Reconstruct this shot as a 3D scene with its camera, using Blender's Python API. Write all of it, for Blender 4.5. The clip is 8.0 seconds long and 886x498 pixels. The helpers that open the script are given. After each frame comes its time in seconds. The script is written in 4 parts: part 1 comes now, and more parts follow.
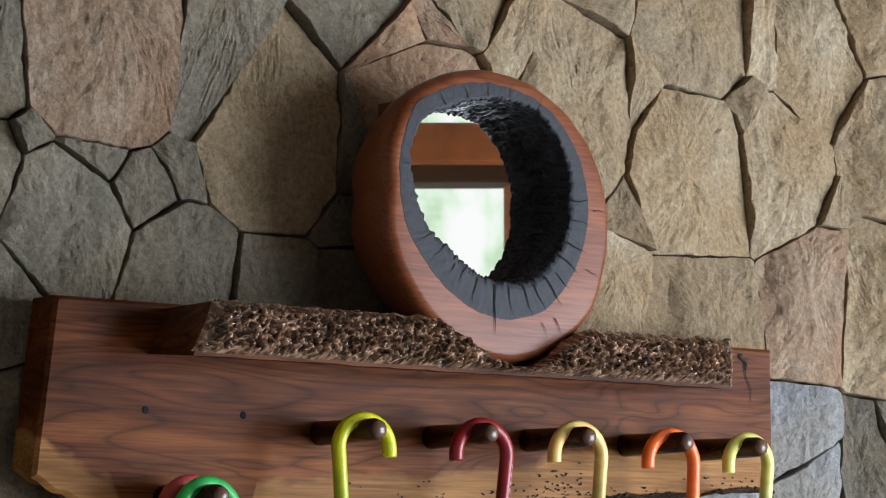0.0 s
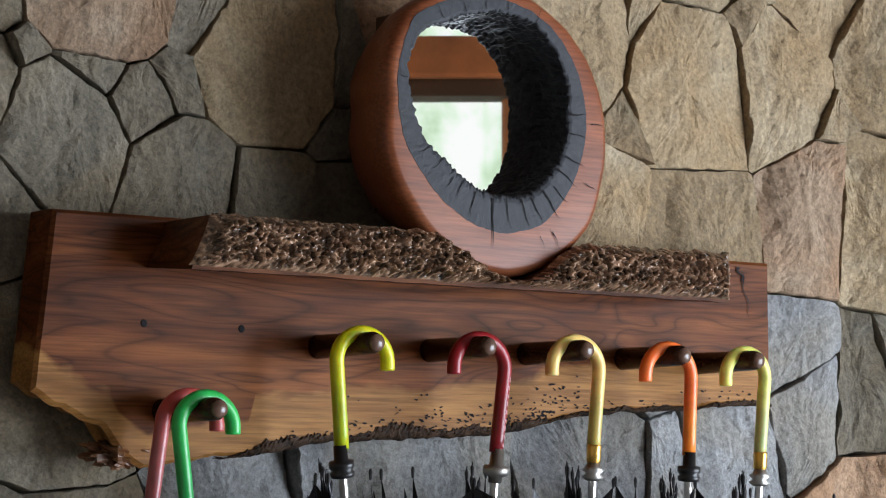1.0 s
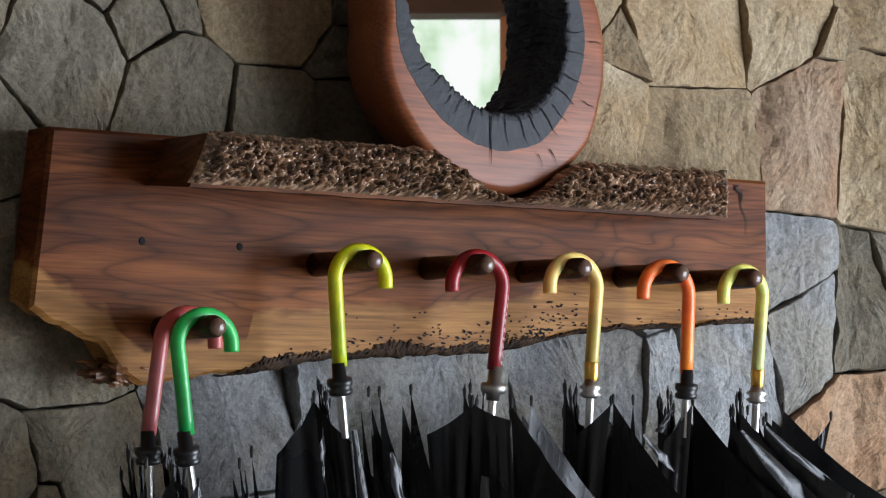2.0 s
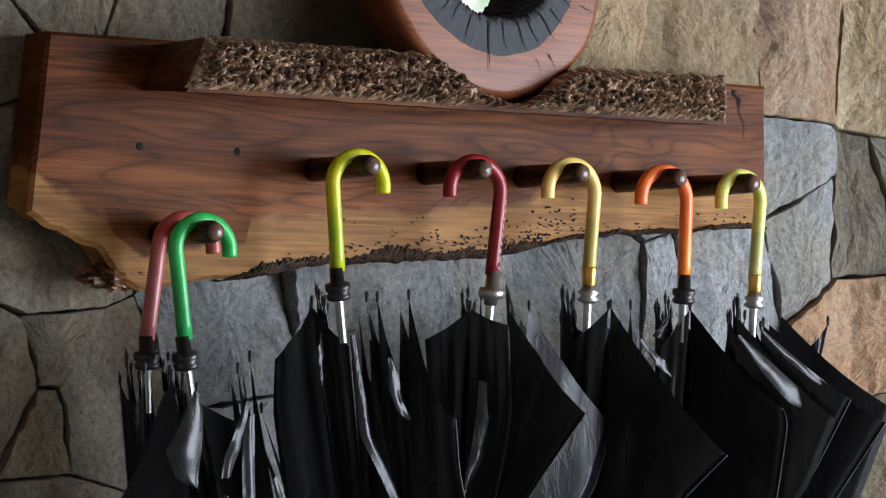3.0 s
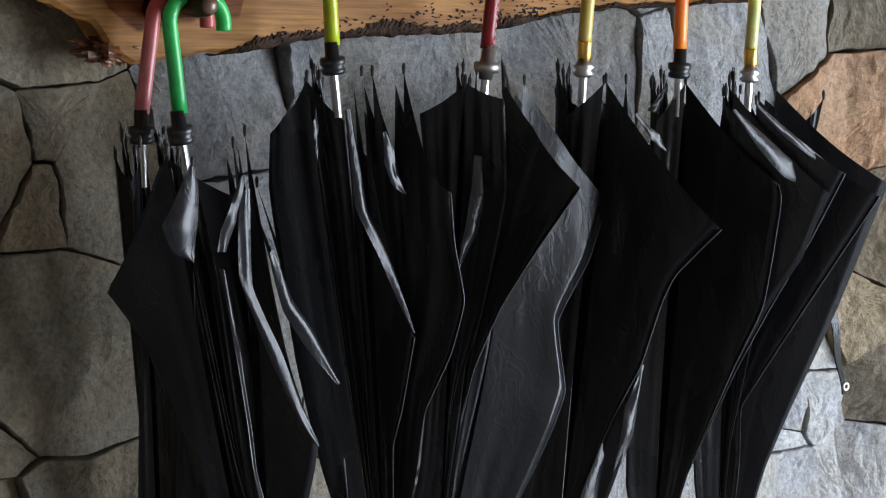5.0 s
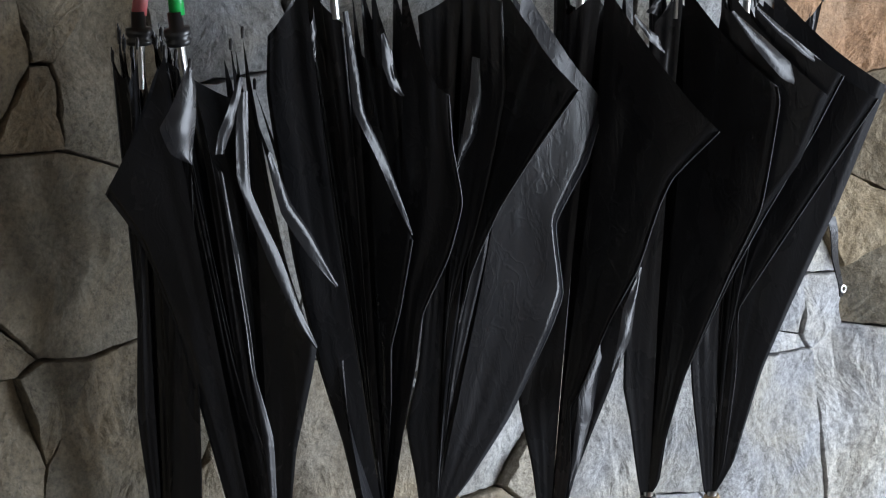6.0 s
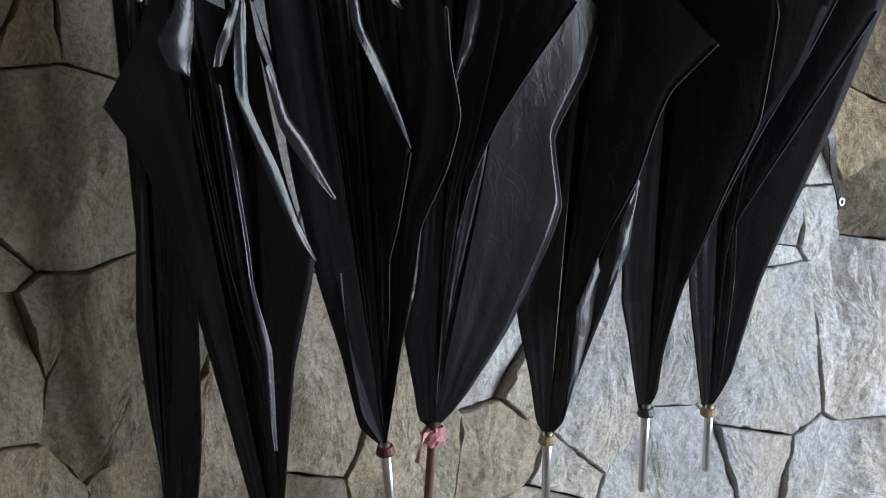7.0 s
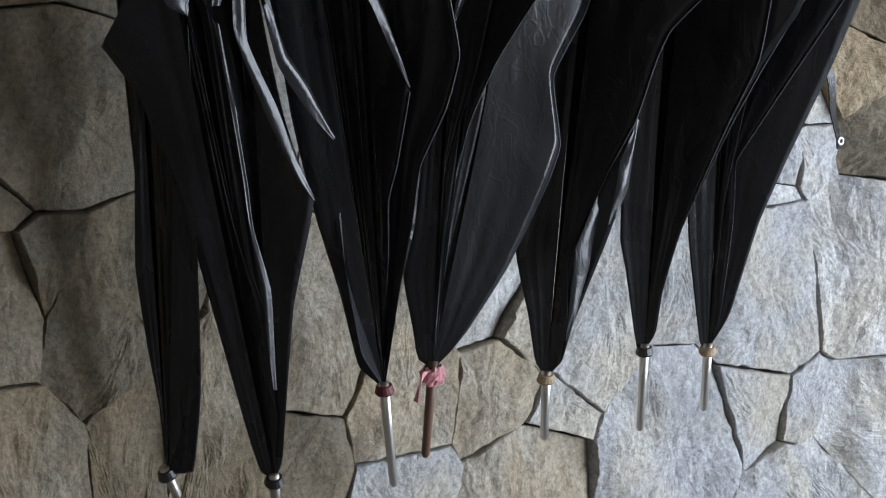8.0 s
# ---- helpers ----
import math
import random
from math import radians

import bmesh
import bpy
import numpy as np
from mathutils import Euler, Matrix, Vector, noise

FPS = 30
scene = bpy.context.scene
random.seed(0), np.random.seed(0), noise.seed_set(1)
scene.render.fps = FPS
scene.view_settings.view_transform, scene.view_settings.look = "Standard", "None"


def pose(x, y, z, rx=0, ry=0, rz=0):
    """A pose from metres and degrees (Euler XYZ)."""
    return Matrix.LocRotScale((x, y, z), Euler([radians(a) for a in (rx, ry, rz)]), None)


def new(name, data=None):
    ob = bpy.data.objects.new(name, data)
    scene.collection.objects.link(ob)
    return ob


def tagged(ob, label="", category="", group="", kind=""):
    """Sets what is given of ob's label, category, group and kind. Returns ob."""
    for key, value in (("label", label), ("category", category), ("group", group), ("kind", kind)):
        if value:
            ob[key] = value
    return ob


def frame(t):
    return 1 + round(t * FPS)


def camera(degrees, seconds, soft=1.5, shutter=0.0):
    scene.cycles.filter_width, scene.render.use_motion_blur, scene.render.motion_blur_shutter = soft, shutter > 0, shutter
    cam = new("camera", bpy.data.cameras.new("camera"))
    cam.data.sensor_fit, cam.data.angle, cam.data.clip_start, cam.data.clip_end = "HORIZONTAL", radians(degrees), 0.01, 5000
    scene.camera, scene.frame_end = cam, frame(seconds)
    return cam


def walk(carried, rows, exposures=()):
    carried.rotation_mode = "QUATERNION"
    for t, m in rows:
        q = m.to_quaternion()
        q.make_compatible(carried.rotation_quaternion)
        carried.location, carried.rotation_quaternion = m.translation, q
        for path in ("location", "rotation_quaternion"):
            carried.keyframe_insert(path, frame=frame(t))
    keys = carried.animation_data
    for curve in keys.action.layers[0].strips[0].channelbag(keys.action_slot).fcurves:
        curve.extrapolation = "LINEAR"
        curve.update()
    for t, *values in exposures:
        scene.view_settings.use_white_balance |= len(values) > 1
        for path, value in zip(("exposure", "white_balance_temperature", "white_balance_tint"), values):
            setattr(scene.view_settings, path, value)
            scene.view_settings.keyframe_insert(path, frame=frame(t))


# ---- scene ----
# The rack wall is a frame of its own: u along the wall, n out of it, z up.
cam = camera(20.0, 8.0, soft=1.15)
EYE = 1.40
ROWS = [
    (0.0, 97.414, -0.014, 0.161),
    (0.5, 96.363, -0.009, 0.136),
    (1.0, 95.446, -0.006, 0.114),
    (2.3, 92.979, -0.002, 0.056),
    (2.5, 92.563, -0.002, 0.046),
    (3.0, 91.409, -0.002, 0.02),
    (3.5, 90.5, -0.003, -0.0),
    (4.0, 89.18, -0.005, -0.029),
    (4.5, 87.726, -0.01, -0.06),
    (4.7, 87.1, -0.012, -0.073),
    (6.0, 84.036, -0.027, -0.134),
    (6.5, 82.911, -0.034, -0.155),
    (7.0, 82.052, -0.04, -0.171),
    (7.5, 81.381, -0.045, -0.183),
    (8.0, 80.67, -0.05, -0.195),
]
walk(cam, [(t, pose(0, 0, EYE, rx, ry, rz)) for t, rx, ry, rz in ROWS])
WALL = pose(0, 2.93, 0, 0, 0, 38)


def at(u, n, z):
    """A point of the rack wall's frame as a vector in its local axes."""
    return Vector((u, -n, z))


def place(u, n, z):
    """The pose of a thing that stands square to the rack wall."""
    return WALL @ Matrix.Translation(at(u, n, z))


# ---- light ----
world = bpy.data.worlds.new("sky")
scene.world = world
world.use_nodes = True
sky = world.node_tree.nodes.new("ShaderNodeTexSky")
sky.sky_type, sky.sun_disc = "NISHITA", False
sky.sun_elevation, sky.sun_rotation = radians(48), radians(200)
world.node_tree.links.new(sky.outputs[0], world.node_tree.nodes["Background"].inputs[0])
world.node_tree.nodes["Background"].inputs[1].default_value = 0.10
scene.view_settings.exposure = 0.0


def window_light(name, m, width, height, watts, colour):
    data = bpy.data.lights.new(name, "AREA")
    data.shape, data.size, data.size_y, data.energy, data.color = "RECTANGLE", width, height, watts, colour
    ob = new(name, data)
    ob.matrix_world = m
    return ob


BAY = WALL @ Matrix.Translation(at(2.3, 2.93, 0)) @ pose(0, 0, 0, 0, 0, -51.1)  # the bay window's wall: x out of the room, y along it
window_light("window_light", BAY @ Matrix.Translation((-0.04, 0.20, 1.12)) @ pose(0, 0, 0, 90, 0, 90), 2.5, 2.0, 246, (0.81, 0.90, 1.05))

# ---- materials ----


class Mat:
    """A small builder of node materials."""

    def __init__(self, name, rough=0.6, metal=0.0):
        self.m = bpy.data.materials.new(name)
        self.m.use_nodes = True
        self.t = self.m.node_tree
        self.b = self.t.nodes["Principled BSDF"]
        self.b.inputs["Roughness"].default_value = rough
        self.b.inputs["Metallic"].default_value = metal

    def node(self, kind, **values):
        n = self.t.nodes.new(kind)
        for key, value in values.items():
            n.inputs[key.replace("_", " ")].default_value = value
        return n

    def link(self, a, b):
        self.t.links.new(a, b)

    def coords(self, scale=(1, 1, 1), shift=True):
        tc, mp = self.node("ShaderNodeTexCoord"), self.node("ShaderNodeMapping")
        mp.inputs["Scale"].default_value = scale
        self.link(tc.outputs["Object"], mp.inputs["Vector"])
        if shift:
            info, mul = self.node("ShaderNodeObjectInfo"), self.node("ShaderNodeMath")
            mul.operation = "MULTIPLY"
            mul.inputs[1].default_value = 37.0
            self.link(info.outputs["Random"], mul.inputs[0])
            self.link(mul.outputs[0], mp.inputs["Location"])
        return mp.outputs[0]

    def noise(self, vec, scale, detail=4.0, rough=0.55, distort=0.0):
        n = self.node("ShaderNodeTexNoise", Scale=scale, Detail=detail, Roughness=rough, Distortion=distort)
        self.link(vec, n.inputs["Vector"])
        return n.outputs["Fac"]

    def ramp(self, fac, *stops):
        n = self.node("ShaderNodeValToRGB")
        e = n.color_ramp.elements
        while len(e) < len(stops):
            e.new(0.5)
        for el, (p, c) in zip(e, stops):
            el.position, el.color = p, (*c, 1) if len(c) == 3 else c
        self.link(fac, n.inputs[0])
        return n.outputs[0]

    def mix(self, fac, a, b, blend="MIX"):
        n = self.node("ShaderNodeMix")
        n.data_type, n.blend_type = "RGBA", blend
        for sock, value in ((n.inputs[0], fac), (n.inputs[6], a), (n.inputs[7], b)):
            if isinstance(value, (int, float)):
                sock.default_value = value
            elif isinstance(value, tuple):
                sock.default_value = (*value, 1)
            else:
                self.link(value, sock)
        return n.outputs[2]

    def colour(self, out):
        if isinstance(out, tuple):
            self.b.inputs["Base Color"].default_value = (*out, 1)
        else:
            self.link(out, self.b.inputs["Base Color"])
        return self

    def rough(self, out):
        self.link(out, self.b.inputs["Roughness"])
        return self

    def bump(self, *layers):
        last = None
        for height, strength, distance in layers:
            n = self.node("ShaderNodeBump", Strength=strength, Distance=distance)
            self.link(height, n.inputs["Height"])
            if last:
                self.link(last, n.inputs["Normal"])
            last = n.outputs[0]
        self.link(last, self.b.inputs["Normal"])
        return self


def g(v):
    return (v, v, v)


def stone_material(name, dark, mid, light, stain, amount):
    k = Mat(name, 0.85)
    v = k.coords()
    big, fine = k.noise(v, 9, 5, 0.6, 0.4), k.noise(v, 150, 6, 0.8)
    base = k.ramp(big, (0.3, dark), (0.52, mid), (0.72, light))
    spots = k.ramp(k.noise(v, 5, 4, 0.6, 0.8), (0.5 - amount * 0.2, g(0)), (0.75 - amount * 0.2, g(1)))
    base = k.mix(spots, base, stain)
    info = k.node("ShaderNodeObjectInfo")
    tone = k.ramp(info.outputs["Random"], (0, g(0.78)), (1, g(1.18)))
    base = k.mix(1.0, base, tone, "MULTIPLY")
    grain = k.ramp(fine, (0.34, g(0.58)), (0.66, g(1.34)))
    k.colour(k.mix(1.0, base, grain, "MULTIPLY"))
    ridges = k.noise(k.coords((1, 1, 0.8)), 34, 8, 0.68, 0.15)
    pits = k.noise(v, 210, 4, 0.7)
    return k.bump((ridges, 0.75, 0.013), (fine, 0.7, 0.004), (pits, 0.5, 0.0015)).m


STONE = {
    "grey": stone_material("stone_grey", (0.122, 0.106, 0.076), (0.198, 0.173, 0.126), (0.28, 0.245, 0.184), (0.20, 0.155, 0.095), 0.6),
    "tan": stone_material("stone_tan", (0.24, 0.180, 0.105), (0.375, 0.293, 0.182), (0.48, 0.39, 0.262), (0.33, 0.225, 0.115), 0.5),
    "rust": stone_material("stone_rust", (0.24, 0.155, 0.093), (0.365, 0.252, 0.16), (0.445, 0.345, 0.24), (0.36, 0.21, 0.115), 0.7),
    "buff": stone_material("stone_buff", (0.24, 0.21, 0.162), (0.355, 0.318, 0.256), (0.455, 0.42, 0.352), (0.36, 0.295, 0.20), 0.4),
    "slate": stone_material("stone_slate", (0.17, 0.173, 0.175), (0.27, 0.273, 0.272), (0.36, 0.36, 0.355), (0.27, 0.25, 0.21), 0.35),
    # Blue-white stone, lightened further for the stronger light low on the wall.
    "pale": stone_material("stone_pale", (0.30, 0.305, 0.315), (0.44, 0.445, 0.455), (0.55, 0.555, 0.56), (0.48, 0.45, 0.38), 0.4),
}


def plain(name, colour, rough=0.6, metal=0.0, vary=0.12, scale=30.0, bump=0.2):
    k = Mat(name, rough, metal)
    f = k.noise(k.coords(), scale, 5)
    k.colour(k.ramp(f, (0.25, tuple(c * (1 - vary) for c in colour)), (0.75, tuple(min(1, c * (1 + vary)) for c in colour))))
    return k.bump((f, bump, 0.002)).m


MORTAR = plain("mortar", (0.06, 0.055, 0.045), 0.95, 0, 0.4, 40, 0.6)
PLASTER = plain("plaster", (0.72, 0.67, 0.60), 0.9, 0, 0.1, 3)
TIMBER = plain("red_timber", (0.52, 0.19, 0.07), 0.5, 0, 0.35, 9)
DARK_TIMBER = plain("dark_timber", (0.09, 0.045, 0.025), 0.5, 0, 0.3, 9)
FLOOR = plain("slate_floor", (0.24, 0.225, 0.21), 0.5, 0, 0.3, 4)
EARTH = plain("garden_earth", (0.10, 0.11, 0.05), 0.95, 0, 0.4, 2)
STEEL = plain("brushed_steel", (0.55, 0.54, 0.52), 0.28, 1.0, 0.1, 60, 0.05)
DULL_STEEL = plain("dull_steel", (0.42, 0.40, 0.37), 0.42, 1.0, 0.25, 60, 0.1)
BRASS = plain("brass", (0.75, 0.45, 0.10), 0.3, 1.0, 0.12, 60, 0.05)
BLACK_PLASTIC = plain("black_plastic", (0.012, 0.012, 0.013), 0.35, 0, 0.2, 60, 0.05)
BLACK_STEEL = plain("black_steel", (0.02, 0.02, 0.022), 0.35, 0.6, 0.2, 60, 0.05)
GLINT_GREY = plain("grey_binding", (0.07, 0.07, 0.075), 0.5, 0, 0.2, 60, 0.05)
TAN_CAP = plain("worn_tan_cap", (0.30, 0.22, 0.13), 0.7, 0, 0.4, 90, 0.3)
RED_CAP = plain("faded_red_cap", (0.10, 0.012, 0.012), 0.6, 0, 0.3, 90, 0.3)
PINK_RAG = plain("pink_rag", (0.52, 0.24, 0.26), 0.9, 0, 0.3, 60, 0.3)


def wood_material(name, dark, mid, light, rough, grain=1.0, sap=None, gloss=0.13):
    """Oiled wood with its grain along u; sap: the colours of the pale band at the live edge."""
    k = Mat(name, rough)
    k.b.inputs["Specular IOR Level"].default_value = gloss
    v = k.coords((1.0, 3.0, 7.0), False)
    rings = k.noise(v, 1.9, 2, 0.45, 0.9)
    wave = k.node("ShaderNodeMath")
    wave.operation = "PINGPONG"
    wave.inputs[1].default_value = 0.028
    k.link(rings, wave.inputs[0])
    wide = k.node("ShaderNodeMath")
    wide.operation = "DIVIDE"
    wide.inputs[1].default_value = 0.028
    k.link(wave.outputs[0], wide.inputs[0])
    streak = k.ramp(wide.outputs[0], (0.0, g(0.50)), (0.22, g(0.88)), (0.75, g(1.14)))
    fibre = k.noise(k.coords((2.0, 40.0, 60.0), False), 6, 4, 0.6)
    base = k.ramp(k.noise(v, 1.7, 4, 0.6, 0.7), (0.3, dark), (0.5, mid), (0.7, light))
    base = k.mix(0.9 * grain, base, streak, "MULTIPLY")
    if sap:
        a = k.node("ShaderNodeAttribute")
        a.attribute_name = "above_edge"
        warp = k.node("ShaderNodeMath")
        warp.operation = "MULTIPLY_ADD"
        warp.inputs[1].default_value = 0.35
        k.link(k.noise(k.coords((1.0, 1.0, 2.0), False), 9, 3, 0.5, 0.8), warp.inputs[0])
        k.link(a.outputs["Fac"], warp.inputs[2])
        band = k.ramp(warp.outputs[0], (0.60, g(1)), (0.67, g(0)))
        pale = k.ramp(k.noise(k.coords((1, 3, 9), False), 5, 4, 0.6, 0.8), (0.3, sap[0]), (0.7, sap[1]))
        base = k.mix(band, base, pale)
    k.colour(k.mix(1.0, base, k.ramp(fibre, (0.32, g(0.66)), (0.68, g(1.22))), "MULTIPLY"))
    return k.bump((fibre, 0.12, 0.001), (rings, 0.05, 0.002)).m


BOARD = wood_material("rack_board_wood", (0.036, 0.0095, 0.003), (0.105, 0.031, 0.0095), (0.205, 0.070, 0.021), 0.36, 1.0, ((0.19, 0.080, 0.023), (0.37, 0.18, 0.056)), 0.05)
SHELF_WOOD = wood_material("shelf_wood", (0.030, 0.009, 0.0032), (0.085, 0.028, 0.0095), (0.17, 0.062, 0.022), 0.36, 1.0, None, 0.05)
PEG_WOOD = wood_material("peg_wood", (0.022, 0.010, 0.007), (0.045, 0.020, 0.013), (0.075, 0.035, 0.022), 0.26, 0.6)
RING_WOOD = wood_material("mirror_frame_wood", (0.17, 0.048, 0.019), (0.22, 0.066, 0.026), (0.28, 0.095, 0.042), 0.36, 0.2, None, 0.22)


PEG_CAP = plain("polished_peg_end", (0.11, 0.06, 0.04), 0.22, 0, 0.25, 90, 0.1)


def bark_material(name, dark, mid, light, rough=0.45, gloss=0.5):
    k = Mat(name, rough)
    k.b.inputs["Specular IOR Level"].default_value = gloss
    v = k.coords((1, 1, 1), False)
    f = k.noise(v, 70, 4, 0.6, 0.8)
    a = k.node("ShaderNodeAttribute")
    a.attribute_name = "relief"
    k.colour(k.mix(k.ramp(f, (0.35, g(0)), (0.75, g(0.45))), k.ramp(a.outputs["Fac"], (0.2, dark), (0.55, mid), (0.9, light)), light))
    return k.bump((f, 0.5, 0.003)).m


# Ridge colour carries painted window highlights, groove colour painted shade, over brown bark.
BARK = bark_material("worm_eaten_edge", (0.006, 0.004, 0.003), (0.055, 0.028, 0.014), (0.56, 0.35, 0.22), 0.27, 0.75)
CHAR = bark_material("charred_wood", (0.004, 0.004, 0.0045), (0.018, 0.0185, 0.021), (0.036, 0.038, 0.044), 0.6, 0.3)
EDGE_BARK = bark_material("bored_edge", (0.005, 0.003, 0.002), (0.035, 0.018, 0.009), (0.13, 0.065, 0.028), 0.7, 0.2)
BURL = bark_material("burl_wood", (0.012, 0.005, 0.003), (0.10, 0.036, 0.012), (0.26, 0.11, 0.038))
CRACK = plain("crack_shadow", (0.004, 0.003, 0.003), 0.95)
GLASS_MIRROR = Mat("mirror_glass", 0.015, 1.0).colour((0.93, 0.94, 0.94)).m


def cloth_material():
    k = Mat("black_nylon", 0.38)
    weave = k.noise(k.coords(), 1400, 2)
    crease = k.noise(k.coords((1, 1, 0.45)), 13, 5, 0.55, 0.5)
    k.colour(k.ramp(crease, (0.3, (0.009, 0.009, 0.0098)), (0.75, (0.016, 0.016, 0.0175))))
    k.b.inputs["Specular IOR Level"].default_value = 0.30
    k.b.inputs["Sheen Weight"].default_value = 0.04
    k.b.inputs["Sheen Roughness"].default_value = 0.5
    k.b.inputs["Sheen Tint"].default_value = (0.75, 0.82, 1.0, 1)
    k.rough(k.ramp(crease, (0.3, g(0.20)), (0.7, g(0.33))))
    folds = k.ramp(k.noise(k.coords((1.4, 1.4, 0.7)), 30, 3, 0.5, 1.0), (0.44, g(0)), (0.5, g(1)), (0.56, g(0.1)))
    return k.bump((crease, 0.22, 0.006), (folds, 0.09, 0.0022), (weave, 0.1, 0.0003)).m


CLOTH = cloth_material()


def handle_material(name, top, low, line):
    """A moulded plastic crook whose colour changes from top to low below the height line."""
    k = Mat(name, 0.33)
    sep = k.node("ShaderNodeSeparateXYZ")
    tc = k.node("ShaderNodeTexCoord")
    k.link(tc.outputs["Object"], sep.inputs[0])
    mr = k.node("ShaderNodeMapRange", From_Min=line - 0.02, From_Max=line + 0.02)
    k.link(sep.outputs["Z"], mr.inputs["Value"])
    mottled = k.ramp(k.noise(k.coords(), 60, 4), (0.35, g(0.84)), (0.7, g(1.1)))
    k.colour(k.mix(1.0, k.mix(mr.outputs[0], low, top), mottled, "MULTIPLY"))
    k.b.inputs["Subsurface Weight"].default_value = 0.35
    k.b.inputs["Subsurface Scale"].default_value = 0.006
    return k.bump((k.noise(k.coords(), 160, 3), 0.12, 0.001)).m


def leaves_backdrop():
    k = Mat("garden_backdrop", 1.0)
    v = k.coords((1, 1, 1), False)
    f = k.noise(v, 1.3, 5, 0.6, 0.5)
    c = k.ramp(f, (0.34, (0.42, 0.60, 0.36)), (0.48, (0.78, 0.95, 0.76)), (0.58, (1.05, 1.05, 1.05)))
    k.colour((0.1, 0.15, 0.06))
    # The panel glows by itself in place of daylight on the foliage.
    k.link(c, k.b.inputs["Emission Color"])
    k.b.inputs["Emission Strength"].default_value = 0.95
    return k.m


# ---- building blocks ----


def thing(name, m, label, category, group="", kind=""):
    ob = new(name)
    ob.matrix_world = m
    return tagged(ob, label, category, group, kind)


def part(name, mesh, material, parent, label="", smooth=False):
    """Links a mesh (verts, faces) or a bmesh as one object under parent."""
    data = bpy.data.meshes.new(name)
    if isinstance(mesh, bmesh.types.BMesh):
        mesh.to_mesh(data)
        mesh.free()
    else:
        data.from_pydata([tuple(v) for v in mesh[0]], [], mesh[1])
        data.update()
    data.materials.append(material)
    if smooth:
        data.polygons.foreach_set("use_smooth", [True] * len(data.polygons))
    ob = new(name, data)
    ob.parent = parent
    return tagged(ob, label)


def values(ob, name, numbers):
    ob.data.attributes.new(name, "FLOAT", "POINT").data.foreach_set("value", numbers)


def box_bm(lo, hi, bevel=0.0):
    bm = bmesh.new()
    bmesh.ops.create_cube(bm, size=1)
    for v in bm.verts:
        v.co = Vector([l + (h - l) * (c + 0.5) for l, h, c in zip(lo, hi, v.co)])
    if bevel:
        bmesh.ops.bevel(bm, geom=bm.edges[:], offset=bevel, segments=2, affect="EDGES")
    return bm


def wbox(u0, u1, n0, n1, z0, z1, bevel=0.0):
    return box_bm((u0, -n1, z0), (u1, -n0, z1), bevel)


def grid_faces(rows, cols, wrap=False):
    out = []
    for r in range(rows - 1):
        for c in range(cols if wrap else cols - 1):
            d = (c + 1) % cols
            out.append((r * cols + c, r * cols + d, (r + 1) * cols + d, (r + 1) * cols + c))
    return out


def tube(points, radii, segs=14):
    """A tube along points, closed at both ends."""
    pts = [Vector(p) for p in points]
    radii = radii if isinstance(radii, (list, tuple)) else [radii] * len(pts)
    verts, side = [], Vector((0.31, 0.93, 0.17))
    for i, p in enumerate(pts):
        ahead = (pts[min(i + 1, len(pts) - 1)] - pts[max(i - 1, 0)]).normalized()
        side = (side - ahead * side.dot(ahead)).normalized()
        up = ahead.cross(side)
        for s in range(segs):
            a = 2 * math.pi * s / segs
            verts.append(p + radii[i] * (math.cos(a) * side + math.sin(a) * up))
    faces = grid_faces(len(pts), segs, True)
    faces += [tuple(range(segs - 1, -1, -1)), tuple(range((len(pts) - 1) * segs, len(pts) * segs))]
    return verts, faces


def lathe(profile, base=(0, 0, 0), axis=(0, 0, 1), segs=20):
    """A turned shape: profile holds (distance along the axis, radius)."""
    a = Vector(axis).normalized()
    pts = [Vector(base) + a * d for d, r in profile]
    side = a.orthogonal().normalized()
    up = a.cross(side)
    verts = [p + r * (math.cos(2 * math.pi * s / segs) * side + math.sin(2 * math.pi * s / segs) * up) for p, (d, r) in zip(pts, profile) for s in range(segs)]
    faces = grid_faces(len(pts), segs, True)
    faces += [tuple(range(segs - 1, -1, -1)), tuple(range((len(pts) - 1) * segs, len(pts) * segs))]
    return verts, faces


def curve_at(points, x):
    for (x0, y0), (x1, y1) in zip(points, points[1:]):
        if x <= x1:
            f = max(0.0, (x - x0) / (x1 - x0))
            f = f * f * (3 - 2 * f) * 0.5 + f * 0.5
            return y0 + (y1 - y0) * f
    return points[-1][1]


def fractal(x, y, z, octaves=4):
    return noise.fractal(Vector((x, y, z)), 0.9, 2.1, octaves)


# ---- the room ----
floor = part("floor", wbox(-4.2, 4.2, -0.6, 4.4, -0.1, 0.0), FLOOR, None, "dark slate floor slab", False)
ceiling = part("ceiling", wbox(-4.4, 4.4, -0.6, 4.6, 3.0, 3.1), DARK_TIMBER, None, "dark timber ceiling boards")
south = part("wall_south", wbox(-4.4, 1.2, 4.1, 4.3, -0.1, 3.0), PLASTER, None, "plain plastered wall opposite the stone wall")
west = part("wall_west", wbox(-4.4, -4.2, -0.6, 4.1, -0.1, 3.0), PLASTER, None, "plain plastered wall")
east = part("wall_east", wbox(3.55, 3.75, -0.6, 1.95, -0.1, 3.0), PLASTER, None, "plain plastered wall beside the bay window")
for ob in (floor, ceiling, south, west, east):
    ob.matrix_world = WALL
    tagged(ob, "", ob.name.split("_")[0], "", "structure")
bay = thing("wall_bay", BAY, "slanting wall with a wide garden window", "wall", "", "structure")
